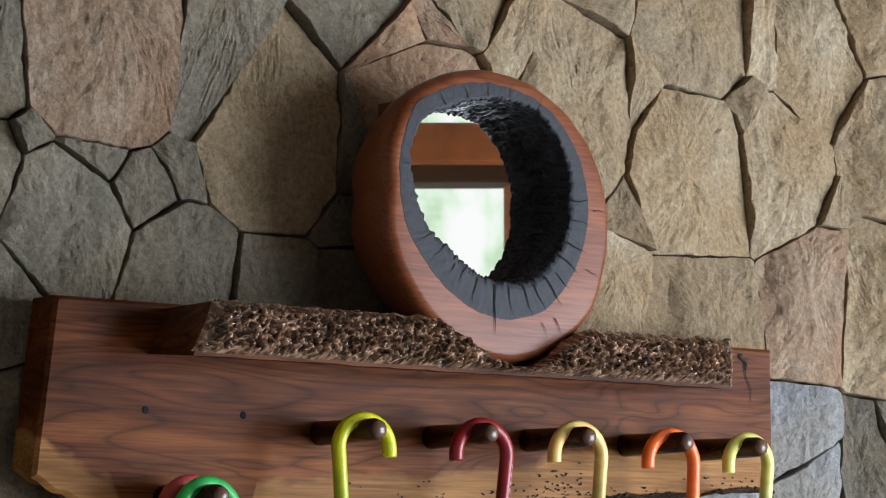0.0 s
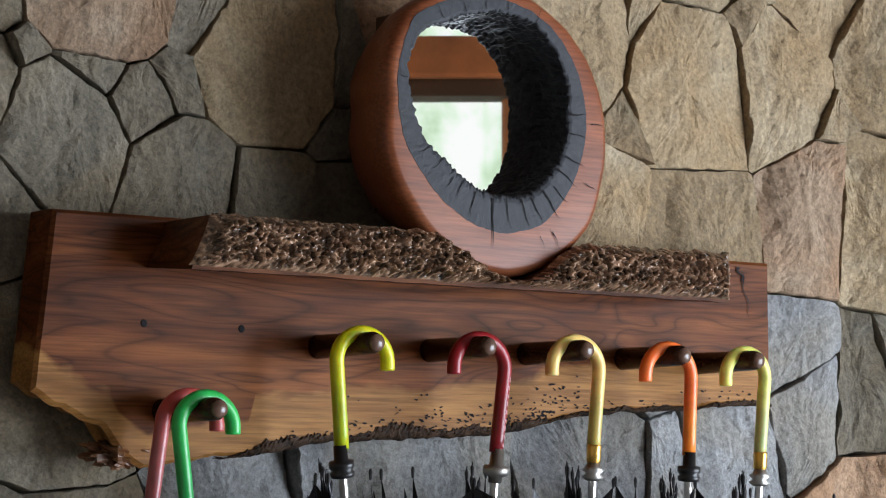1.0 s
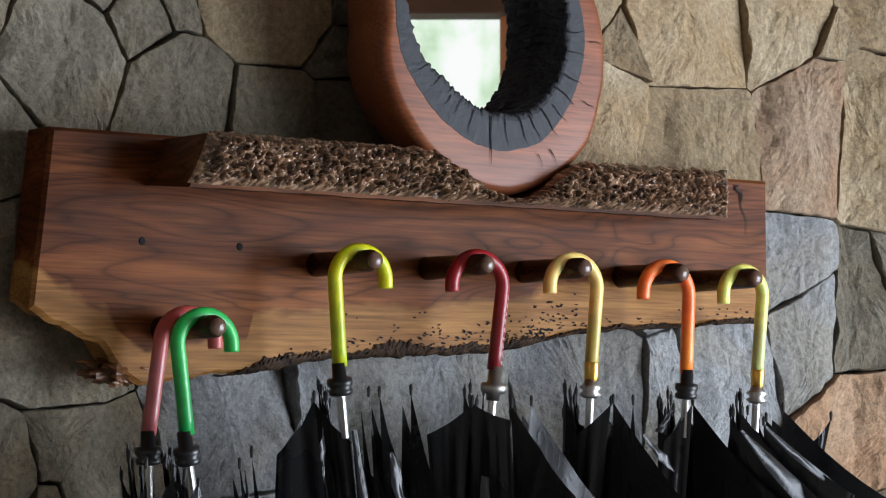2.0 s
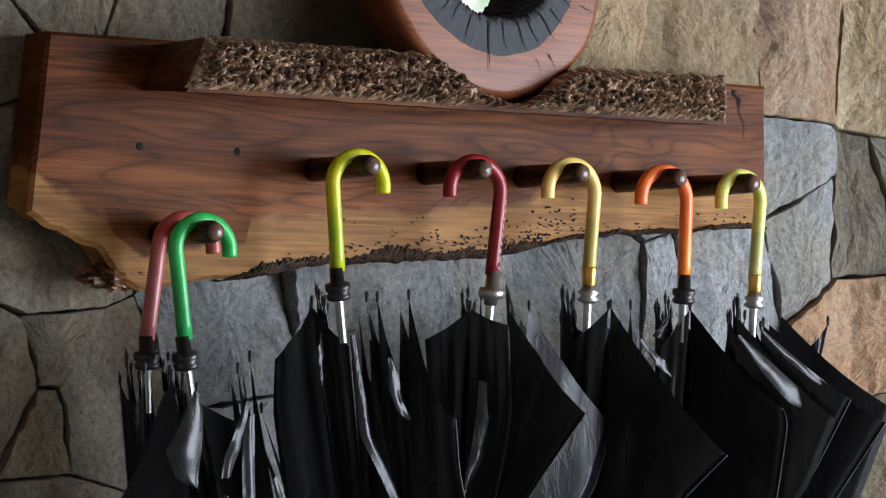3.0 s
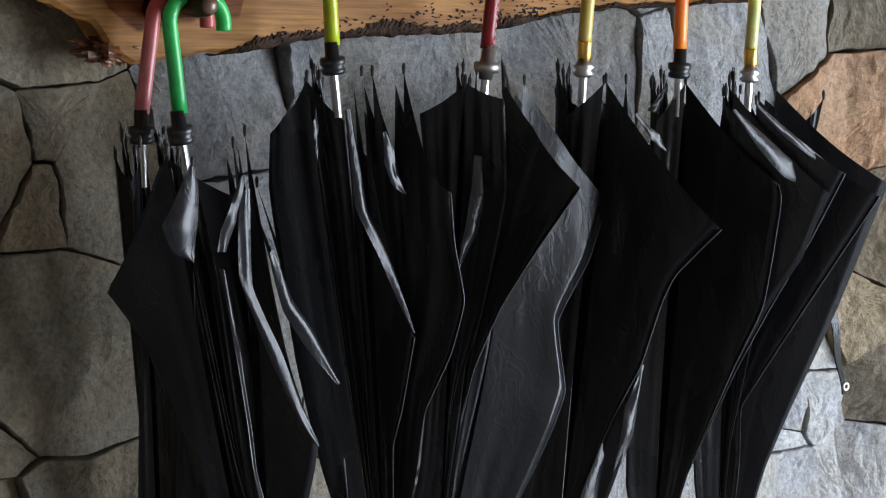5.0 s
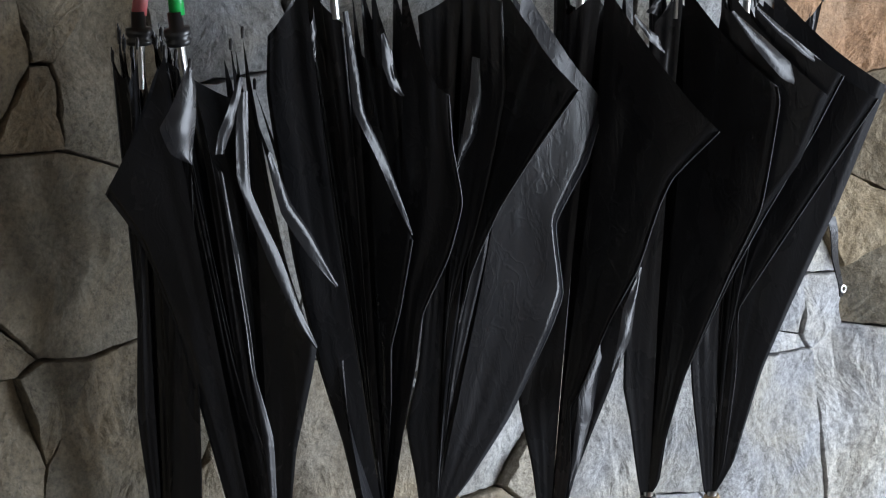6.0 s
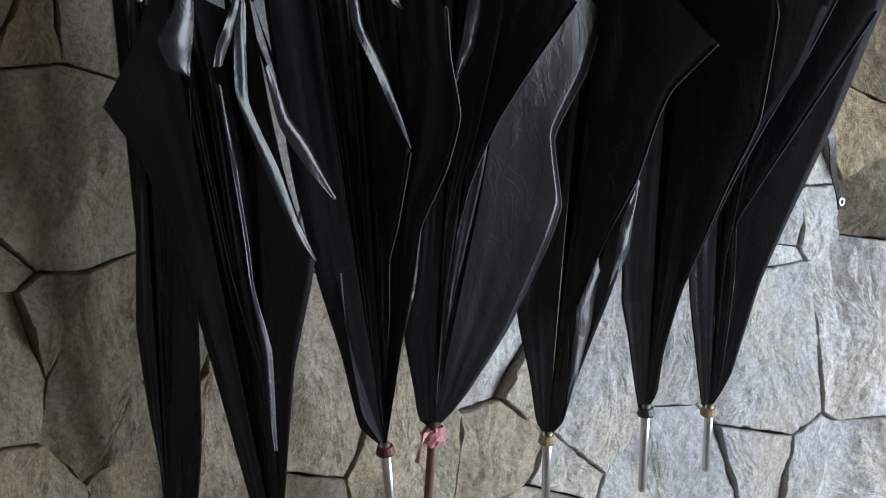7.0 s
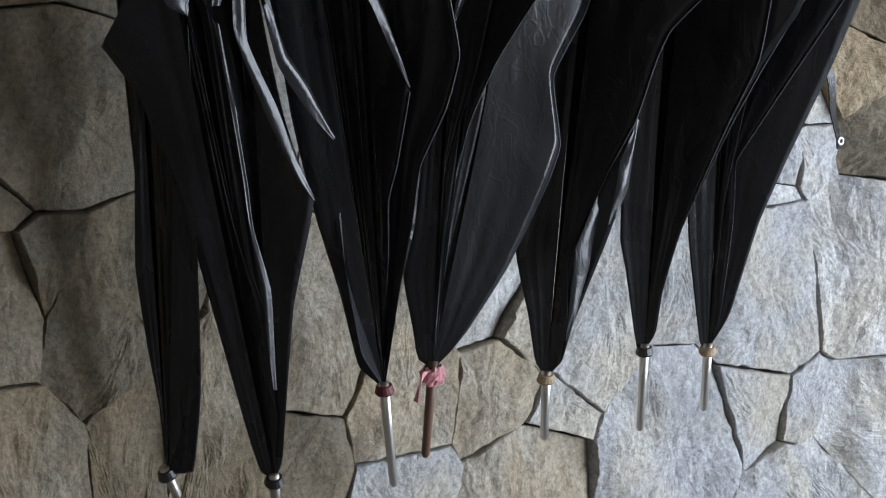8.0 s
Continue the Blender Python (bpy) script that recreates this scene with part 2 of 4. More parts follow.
for y0, y1, z0, z1 in ((-1.75, -1.5, -0.1, 3.0), (1.5, 1.75, -0.1, 3.0), (-1.5, 1.5, -0.1, 0.06), (-1.5, 1.5, 2.88, 3.0)):
    part("wall_panel", box_bm((0, y0, z0), (0.2, y1, z1)), PLASTER, bay)
beam = thing("lintel_beam", BAY, "reddish timber beam over the garden window", "beam", "", "structure")
part("beam", box_bm((-0.06, -1.5, 2.468), (0.12, 1.5, 2.575), 0.006), TIMBER, beam)
window = thing("window_1", BAY, "wide timber-framed window on a bright garden", "window", "", "structure")
part("head_rail", box_bm((-0.02, -1.5, 2.423), (0.10, 1.5, 2.468), 0.004), DARK_TIMBER, window)
part("window_sill", box_bm((-0.04, -1.5, 0.06), (0.14, 1.5, 0.10), 0.005), DARK_TIMBER, window)
for y in (-1.5, 0.028, 1.39):
    part("mullion", box_bm((0.03, y, 0.10), (0.10, y + 0.11, 2.423), 0.004), TIMBER, window)
ground = part("ground", box_bm((0.2, -400, -0.3), (400, 400, -0.1)), EARTH, None, "garden ground outside the window")
backdrop = part("backdrop", box_bm((12.0, -16, -0.3), (12.1, 16, 12)), leaves_backdrop(), None, "glowing backdrop of blurred garden foliage behind the window")
for ob in (ground, backdrop):
    ob.matrix_world = BAY
    tagged(ob, "", ob.name, "", "structure")

# ---- the umbrella rack ----
LIVE_EDGE = [(-0.60, 1.500), (-0.56, 1.482), (-0.507, 1.464), (-0.475, 1.432), (-0.454, 1.420), (-0.40, 1.428), (-0.342, 1.436), (-0.195, 1.452), (0.013, 1.464), (0.12, 1.482), (0.222, 1.494), (0.468, 1.507)]
TOP, FRONT = 1.684, 0.060


def edge_z(u):
    return curve_at(LIVE_EDGE, u) + 0.004 * fractal(u * 14, 0.3, 0.7) + 0.0015 * fractal(u * 90, 1.3, 0.7)


def rack_board(rack):
    cols, rows, verts, above = 170, 26, [], []
    for layer, (n, inset) in enumerate(((0.012, 0.0), (0.030, 0.0), (FRONT - 0.004, 0.0), (FRONT, 0.004))):
        for r in range(rows):
            f = r / (rows - 1)
            for c in range(cols):
                s = c / (cols - 1)
                low = edge_z(-0.590 + 1.060 * s) + (0.010 if layer < 2 else 0.0)
                z = low + inset + (TOP - low - 2 * inset) * f
                left = -0.578 + 0.022 * (z - 1.496) / 0.188 + inset
                verts.append(at(left + (0.470 - inset - left) * s, n + 0.0006 * fractal(s * 9, f * 3, 2.0), z))
                above.append(max(0.0, (z - low) / (0.122 if s > 0.25 else 0.080)))
    size, faces = cols * rows, []
    faces += [tuple(i + 3 * size for i in q) for q in grid_faces(rows, cols)]
    faces += [tuple(reversed(q)) for q in grid_faces(rows, cols)]
    rim = [c for c in range(cols)] + [r * cols + cols - 1 for r in range(1, rows)] + [(rows - 1) * cols + c for c in range(cols - 2, -1, -1)] + [r * cols for r in range(rows - 2, 0, -1)]
    for layer in range(3):
        for a, b in zip(rim, rim[1:] + rim[:1]):
            faces.append((layer * size + a, layer * size + b, (layer + 1) * size + b, (layer + 1) * size + a))
    ob = part("board", (verts, faces), BOARD, rack, "reddish walnut slab with pale sapwood at its live edge")
    values(ob, "above_edge", above)


def worm_relief(u, z):
    """Meandering ridges, 0 to 1, as beetles leave them under bark."""
    w, q = 0.006 * fractal(u * 35, z * 35, 4.0), 0.006 * fractal(u * 35, z * 35, 11.0)
    ridge = 1 - abs(noise.noise(Vector(((u + w) * 95, (z + q) * 120, 1.7)))) * 2.6
    cross = 1 - abs(noise.noise(Vector(((u + q) * 120 + 7, (z - w) * 85, 6.1)))) * 2.6
    fine = fractal(u * 190, z * 210, 9.0, 3)
    return max(0.0, min(1.0, 0.55 * max(ridge, cross * 0.85, 0) ** 1.3 + 0.25 + 0.34 * fine))


SCOOP = [(-0.46, 1.679), (-0.135, 1.678), (-0.10, 1.662), (-0.060, 1.637), (-0.036, 1.629), (-0.005, 1.630), (0.020, 1.642), (0.050, 1.664), (0.080, 1.677), (0.33, 1.680)]


def rack_shelf(rack):
    """The shelf: smooth wood behind, a worm-eaten live edge in front, a scoop for the mirror in its top."""
    cols, verts = 120, []
    for n in (FRONT + 0.001, 0.148):
        for c in range(cols):
            s = c / (cols - 1)
            for top in (False, True):
                left = -0.446 + (0.024 if top else 0.0)
                u = left + (0.312 - left) * s
                verts.append(at(u, n, (curve_at(SCOOP, u) if top else (1.622 if n > 0.1 else 1.6295) + 0.0015 * fractal(u * 20, 0.2, 3))))
    k, faces = cols * 2, []
    for c in range(cols - 1):
        a = c * 2
        faces += [(a, a + 2, a + 3, a + 1), (k + a, k + a + 1, k + a + 3, k + a + 2), (a, k + a, k + a + 2, a + 2), (a + 1, a + 3, k + a + 3, k + a + 1)]
    faces += [(0, 1, k + 1, k), (k - 2, 2 * k - 2, 2 * k - 1, k - 1)]
    shelf = part("shelf", (verts, faces), SHELF_WOOD, rack, "thick shelf with a worm-eaten live front edge")
    cols, rows, verts, relief = 520, 44, [], []
    for r in range(rows):
        f = r / (rows - 1)
        for c in range(cols):
            s = c / (cols - 1)
            left = -0.447 + 0.025 * f
            u = left + (0.313 - left) * s
            low = 1.6255 + 0.0015 * fractal(u * 30, 5.0, 3)
            z = low + (curve_at(SCOOP, u) + 0.002 + 0.003 * fractal(u * 60, 8.0, 1) - low) * f
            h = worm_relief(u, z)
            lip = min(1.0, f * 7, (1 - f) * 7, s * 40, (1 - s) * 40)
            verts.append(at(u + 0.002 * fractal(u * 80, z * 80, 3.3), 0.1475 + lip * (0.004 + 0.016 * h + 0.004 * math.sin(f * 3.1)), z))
            # The same height sets the colour: pale highlights on ridges, dark shade in grooves.
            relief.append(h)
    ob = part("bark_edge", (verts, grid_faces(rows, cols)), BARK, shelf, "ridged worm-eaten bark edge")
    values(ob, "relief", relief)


def eaten_edge(rack):
    """The ragged, beetle-bored strip along the board's lower edge."""
    cols, rows, verts, relief = 420, 12, [], []
    for r in range(rows):
        f = r / (rows - 1)
        for c in range(cols):
            u = -0.36 + 0.828 * c / (cols - 1)
            h = worm_relief(u * 1.1 + 5, f * 0.03 + 2)
            reach = (0.012 if u < 0.1 else 0.006) + (0.012 if u < 0.1 else 0.006) * noise.noise(Vector((u * 13, 3, 1)))
            reach = reach * min(1, (u + 0.36) * 18)
            z = edge_z(u) - 0.003 + max(0.002, reach) * f * (0.7 + 0.6 * h)
            verts.append(at(u, FRONT - 0.006 + 0.0085 * math.sin(f * 3.0) ** 0.4 + 0.004 * (h - 0.5), z))
            relief.append(h * 0.55)
    ob = part("eaten_edge", (verts, grid_faces(rows, cols)), EDGE_BARK, rack, "dark worm-eaten strip along the live edge")
    values(ob, "relief", relief)
    rnd, holes_v, holes_f = random.Random(4), [], []
    for _ in range(230):
        u = rnd.choice((rnd.uniform(-0.30, 0.46), rnd.gauss(-0.02, 0.09), rnd.gauss(0.09, 0.04)))
        if not -0.33 < u < 0.46:
            continue
        z = edge_z(u) + 0.006 + abs(rnd.gauss(0, 0.013)) * (1.3 if u < 0.15 else 0.5)
        w, h, tilt = rnd.uniform(0.0009, 0.0034), rnd.uniform(0.0006, 0.0014), rnd.uniform(-0.5, 0.5)
        k = len(holes_v)
        for s in range(8):
            a = s * math.pi / 4
            du, dz = w * math.cos(a), h * math.sin(a) * rnd.uniform(0.7, 1.3)
            holes_v.append(at(u + du * math.cos(tilt) - dz * math.sin(tilt), FRONT + 0.0009, z + du * math.sin(tilt) + dz * math.cos(tilt)))
        holes_f.append(tuple(range(k, k + 8)))
    tagged(part("beetle_hole", (holes_v, holes_f), CRACK, rack, "small dark beetle holes"), "", "", "", "stuff")


PEGS = [(-0.424, 1.480), (-0.227, 1.554), (-0.074, 1.555), (0.068, 1.556), (0.219, 1.555), (0.340, 1.553)]


def umbrella_rack():
    rack = thing("umbrella_rack", WALL, "live-edge walnut wall rack with wooden pegs on a stone wall", "wall rack")
    rack_board(rack)
    rack_shelf(rack)
    eaten_edge(rack)
    for u, z in ((-0.448, 1.571), (-0.327, 1.570)):
        part("knot", lathe([(0, 0.0042), (0.0008, 0.0034), (0.0010, 0.0008)], at(u, FRONT, z), (0, -1, 0), 12), CRACK, rack, "small dark plugged nail hole")
    verts, relief = [], []
    for r in range(25):
        for c in range(40):
            a, b = 2 * math.pi * c / 40, math.pi * r / 24
            d = Vector((math.sin(b) * math.cos(a), math.sin(b) * math.sin(a), math.cos(b)))
            k = 0.8 + 0.5 * fractal(d.x * 2.2, d.y * 2.2, d.z * 2.2, 5)
            verts.append(at(-0.466, 0.042, 1.437) + Vector((0.042 * d.x, 0.022 * d.y, 0.018 * d.z)) * k)
            relief.append(min(1, max(0, k * 0.9 - 0.25)))
    values(part("burl", (verts, grid_faces(25, 40, True)), BURL, rack, "knobbly reddish burl at the lower edge"), "relief", relief)
    board_crack(rack, 0.4195, 1.668, 0.434, 1.612, 0.0012, 1)
    board_crack(rack, 0.412, 1.676, 0.425, 1.655, 0.0028, 2)
    for u, z in PEGS:
        peg = part("peg", lathe([(0, 0.0135), (0.09, 0.0122), (0.104, 0.0118), (0.110, 0.0098), (0.1125, 0.005)], at(u, FRONT - 0.002, z), (0, -1, 0), 24), PEG_WOOD, rack, "dark turned wooden peg", True)
        part("peg_cap", lathe([(0, 0.0100), (0.003, 0.0088), (0.005, 0.005), (0.0057, 0.001)], at(u, FRONT + 0.1075, z), (0, -1, 0), 20), PEG_CAP, peg, "polished rounded peg end", True)


def board_crack(rack, u0, z0, u1, z1, width, seed):
    rnd, verts = random.Random(seed), []
    for j in range(13):
        f = j / 12
        c = at(u0 + (u1 - u0) * f + 0.003 * math.sin(f * 11 + seed), FRONT + 0.0012, z0 + (z1 - z0) * f)
        w = width * (1 - f) ** 0.6 * rnd.uniform(0.5, 1.2) + 0.0001
        verts += [c - Vector((w, 0, 0)), c + Vector((w, 0, 0))]
    part("crack", (verts, [(2 * j, 2 * j + 1, 2 * j + 3, 2 * j + 2) for j in range(12)]), CRACK, rack)


umbrella_rack()

# ---- the round mirror ----


def round_mirror():
    """A hollow log slice round a mirror; a: angle from +u towards +z about the hole's centre."""
    mirror = thing("mirror", WALL, "round mirror in a hollow reddish log slice standing on the shelf", "mirror")
    cu, cz, steps = -0.045, 1.822, 240
    outer = [(-180, 0.147), (-160, 0.157), (-140, 0.162), (-120, 0.170), (-100, 0.180), (-80, 0.187), (-60, 0.191), (-40, 0.190), (-20, 0.180), (0, 0.173), (20, 0.166), (40, 0.158), (60, 0.150), (80, 0.146), (100, 0.145), (120, 0.148), (140, 0.156), (160, 0.154), (180, 0.147)]
    band = [(-180, 0.133), (-160, 0.131), (-140, 0.126), (-120, 0.128), (-100, 0.133), (-80, 0.139), (-60, 0.142), (-40, 0.139), (-20, 0.137), (0, 0.138), (20, 0.137), (40, 0.136), (60, 0.133), (80, 0.129), (100, 0.130), (120, 0.135), (140, 0.146), (160, 0.139), (180, 0.133)]
    hole = [(-180, 0.111), (-160, 0.104), (-140, 0.090), (-120, 0.088), (-100, 0.092), (-80, 0.096), (-60, 0.104), (-40, 0.106), (-20, 0.109), (0, 0.110), (20, 0.115), (40, 0.121), (60, 0.121), (80, 0.114), (100, 0.110), (120, 0.113), (140, 0.126), (160, 0.126), (180, 0.111)]
    back, front = 0.022, 0.140
    wood_v, char_v, relief = [], [], []
    rings = [(-0.036, back), (-0.022, 0.05), (-0.006, 0.09), (0.002, front - 0.016), (-0.0015, front - 0.006), (-0.006, front - 0.0012), (-0.011, front)]
    for extra, n in rings:
        for i in range(steps):
            a = 360 * i / steps - 180
            r = curve_at(outer, a) + extra + 0.001 * fractal(math.cos(radians(a)) * 3, math.sin(radians(a)) * 3, n * 14)
            wood_v.append(at(cu + r * math.cos(radians(a)), n, cz + r * math.sin(radians(a))))
    for i in range(steps):
        a = 360 * i / steps - 180
        wood_v.append(at(cu + (curve_at(band, a) - 0.001) * math.cos(radians(a)), front + 0.0002, cz + (curve_at(band, a) - 0.001) * math.sin(radians(a))))
    part("frame", (wood_v, grid_faces(len(rings) + 1, steps, True)), RING_WOOD, mirror, "polished reddish log slice", True)
    layers = [("b", front - 0.001, 1.0), ("b", front + 0.0006, 1.0)] + [("m", front + 0.0008, f) for f in (0.8, 0.6, 0.4, 0.2, 0.08)] + [("h", front - d, 1.0) for d in (0.002, 0.006, 0.011, 0.017, 0.023, 0.029, 0.035, 0.041, 0.047, 0.058)]
    for kind, n, f in layers:
        for i in range(steps):
            a = 360 * i / steps - 180
            ca, sa = math.cos(radians(a)), math.sin(radians(a))
            b, h = curve_at(band, a) + 0.0012 * fractal(ca * 9, sa * 9, 1), curve_at(hole, a)
            upper = 0.5 + 0.5 * math.sin(radians(a))
            left = 0.5 - 0.5 * ca
            rag = 0.0035 * fractal(ca * 26, sa * 26, n * 60, 5) + 0.0022 * max(upper, left) * noise.noise(Vector((ca * 70, sa * 70, n * 200)))
            r = b if kind == "b" else h + (b - h) * f + (rag * (1 - f) if f < 0.3 else 0) if kind == "m" else h + rag
            char_v.append(at(cu + r * ca, n - (0.001 if kind == "m" and f < 0.1 else 0), cz + r * sa))
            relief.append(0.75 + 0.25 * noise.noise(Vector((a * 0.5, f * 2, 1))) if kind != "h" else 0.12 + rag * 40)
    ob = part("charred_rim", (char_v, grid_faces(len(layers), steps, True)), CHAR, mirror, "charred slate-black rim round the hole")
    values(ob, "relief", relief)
    glass_v = [at(cu, 0.085, cz)] + [at(cu + 0.128 * math.cos(2 * math.pi * i / 64), 0.085, cz + 0.128 * math.sin(2 * math.pi * i / 64)) for i in range(64)]
    part("mirror_glass", (glass_v, [(0, 1 + i, 1 + (i + 1) % 64) for i in range(64)]), GLASS_MIRROR, mirror, "clear mirror glass")
    part("back_panel", wbox(cu - 0.09, cu + 0.09, 0.04, 0.080, cz - 0.11, cz + 0.11), DARK_TIMBER, mirror)
    rnd = random.Random(7)
    cracks = [(-91, 0.005, 0.056, 0.0016), (-106, 0.006, 0.030, 0.0009), (-80, 0.004, 0.034, 0.0007), (-68, 0.003, 0.036, 0.0010), (-60, 0.004, 0.034, 0.0009), (-50, 0.006, 0.040, 0.0011), (-42, 0.012, 0.03, 0.0006), (-32, 0.004, 0.034, 0.0009), (-22, 0.006, 0.030, 0.0009), (-8, 0.002, 0.03, 0.0008), (3, 0.002, 0.026, 0.0010), (-118, 0.004, 0.022, 0.0007), (-126, 0.010, 0.016, 0.0005), (-57, 0.052, 0.022, 0.0007), (-64, 0.050, 0.018, 0.0005), (-140, 0.004, 0.020, 0.0005), (-152, 0.004, 0.018, 0.0006), (-28, 0.045, 0.018, 0.0005), (95, 0.004, 0.018, 0.0004), (110, 0.004, 0.018, 0.0004), (80, 0.004, 0.016, 0.0004), (60, 0.004, 0.018, 0.0004), (-1, 0.034, 0.022, 0.0006), (126, 0.004, 0.018, 0.0004), (168, 0.003, 0.012, 0.0005)]
    for a0, start, length, width in cracks:
        verts, h0 = [], curve_at(hole, a0) + start
        for j in range(9):
            f = j / 8
            a, r = radians(a0 + 0.7 * math.sin(f * 6 + a0) * f), h0 + length * f
            side, w = Vector((-math.sin(a), 0, math.cos(a))), width * (1 - f) ** 0.7 * rnd.uniform(0.7, 1.2) + 0.0001
            c = at(cu + r * math.cos(a), front + 0.0016, cz + r * math.sin(a))
            verts += [c - side * w, c + side * w]
        part("crack", (verts, [(2 * j, 2 * j + 1, 2 * j + 3, 2 * j + 2) for j in range(8)]), CRACK, mirror)


round_mirror()

# ---- the umbrellas ----


FOOT = {}  # each umbrella's origin and the foot of its canopy


def smooth_curve(points, f):
    """A rounded way through points, f from 0 to 1 by their distance."""
    way = [0.0]
    for p, q in zip(points, points[1:]):
        way.append(way[-1] + (q - p).length)
    d = f * way[-1]
    i = 0
    while i < len(points) - 2 and d > way[i + 1]:
        i += 1
    step = way[i + 1] - way[i]
    s = (d - way[i]) / step
    p, q = points[i], points[i + 1]
    before, after = points[max(i - 1, 0)], points[min(i + 2, len(points) - 1)]
    tp = (q - before) * (step / max((q - p).length + (p - before).length, 1e-6))
    tq = (after - p) * (step / max((q - p).length + (after - q).length, 1e-6))
    return (2 * s ** 3 - 3 * s ** 2 + 1) * p + 0.45 * (s ** 3 - 2 * s ** 2 + s) * tp + (3 * s ** 2 - 2 * s ** 3) * q + 0.45 * (s ** 3 - s ** 2) * tq


def flap(ob, tip, crease, edge=0, sag=0.05):
    """A panel that falls in a loose fold: from the rib that ends in tip out to the crease, and back behind it; crease: from its apex at the hem down to the cap."""
    base, low = FOOT[ob.name]
    rib = at(*tip) - base
    line = [at(*p) - base for p in crease] + [low + (at(*crease[-1]) - base - low) * 0.25]
    line.reverse()
    seed = sum(tip) * 31
    rows, cols, verts = 44, 12, []
    behind = rib + Vector((0.010, 0.028, -0.012))
    behind.y = min(behind.y, -base.y - 0.030)
    for r in range(rows):
        h = r / (rows - 1)
        a, c, b = low.lerp(rib, h), smooth_curve(line, h), low.lerp(behind, h)
        a = a + (c - a) * 0.10 * math.sin(math.pi * h)
        for k in range(2 * cols - 1):
            front = k < cols
            s = k / (cols - 1) if front else 2 - k / (cols - 1)
            p = (a if front else b).lerp(c, s)
            hang = math.sin(math.pi * s)
            p.z -= sag * (c - a).length * hang * h ** 8
            w = Vector((s * 3.1 + seed, h * 2.3, 0.4 if front else 3.7))
            out = (c - a).cross(Vector((0, 0, 1)))
            out = out.normalized() if out.length > 1e-5 else Vector((0, -1, 0))
            p += out * (0.007 * hang * h * noise.noise(w) + 0.0020 * hang * noise.noise(Vector((s * 11 + seed, h * 3, 5.0))) * (0.4 + h))
            p += out * 0.0007 * hang * math.sin(s * 19 + seed) * (1 - h) * min(1, h * 6)
            verts.append(p)
    part("panel", (verts, grid_faces(rows, 2 * cols - 1)), CLOTH, ob, "", True)
    part("rib_tip", lathe([(0, 0.0014), (0.006, 0.0019), (0.009, 0.0021), (0.012, 0.0009)], rib - Vector((0, 0, 0.002)), (0, 0, 1), 8), BLACK_PLASTIC, ob)
    # A grey line laid along the crease as the glint on its edge.
    if edge:
        part("fold_edge", tube([smooth_curve(line, 0.30 + 0.70 * k / 30) for k in range(31)], [0.0001 + 0.0006 * min(1, k / 12) for k in range(31)], 6), GLINT_GREY, ob, "thin grey line for the light a fold's edge catches", True)


def lit_hem_strip(ob, one, two):
    """A strip of cloth added where the canopy looks lit: it turns its face out to the room, between two edges."""
    base = FOOT[ob.name][0]
    a, b = [at(*p) - base for p in one], [at(*p) - base for p in two]
    # Shaped to face outwards so that the window light shows as a streak.
    rows, cols, verts = 26, 7, []
    for r in range(rows):
        f = r / (rows - 1)
        p, q = smooth_curve(a, f), smooth_curve(b, f)
        for c in range(cols):
            s = c / (cols - 1)
            e = p.lerp(q, s)
            e.y -= 0.12 * (q - p).length * math.sin(math.pi * s) + 0.0022 * noise.noise(Vector((s * 2 + a[0].z * 40, f * 4, 1.0)))
            verts.append(e)
    part("hem", (verts, grid_faces(rows, cols)), CLOTH, ob, "", True)


def canopy_core(umbrella, low, top, seed, n):
    """The inner bundle: eight ribs close to the stick with the cloth gathered between them."""
    rnd = random.Random(seed)
    turn, tips = rnd.uniform(0, 0.6), []
    for i in range(8):
        a, r = turn + 2 * math.pi * i / 8, rnd.uniform(0.004, 0.014)
        tips.append(top + Vector((r * math.cos(a), 0.034 + r * 0.6 * math.sin(a), rnd.uniform(-0.020, 0.012))))
        tips[i].y = min(tips[i].y, n - 0.04)
    for i in range(8):
        p, q, verts, rows, cols = tips[i], tips[(i + 1) % 8], [], 22, 9
        dip = rnd.uniform(0.030, 0.060)
        for r in range(rows):
            h = r / (rows - 1)
            for c in range(cols):
                s = c / (cols - 1)
                hang = math.sin(math.pi * s)
                e = low.lerp(p.lerp(q, s), h)
                e.z -= dip * hang ** 0.6 * h ** 5
                out = e - low.lerp(top, h)
                out.z = 0
                e += out * (0.5 * hang * noise.noise(Vector((s * 3 + i, h * 3, seed))) - 0.35 * hang)
                verts.append(e)
        part("panel", (verts, grid_faces(rows, cols)), CLOTH, umbrella, "", True)
        rib = part("rib", tube([low.lerp(tips[i], f) for f in (0.03, 0.5, 0.9, 1.02)], [0.0012, 0.0012, 0.0011, 0.0007], 6), BLACK_STEEL, umbrella)
        part("rib_tip", lathe([(0, 0.0016), (0.006, 0.0020), (0.009, 0.0022), (0.012, 0.0010)], tips[i] - Vector((0, 0, 0.003)), (0, 0, 1), 8), BLACK_PLASTIC, rib)


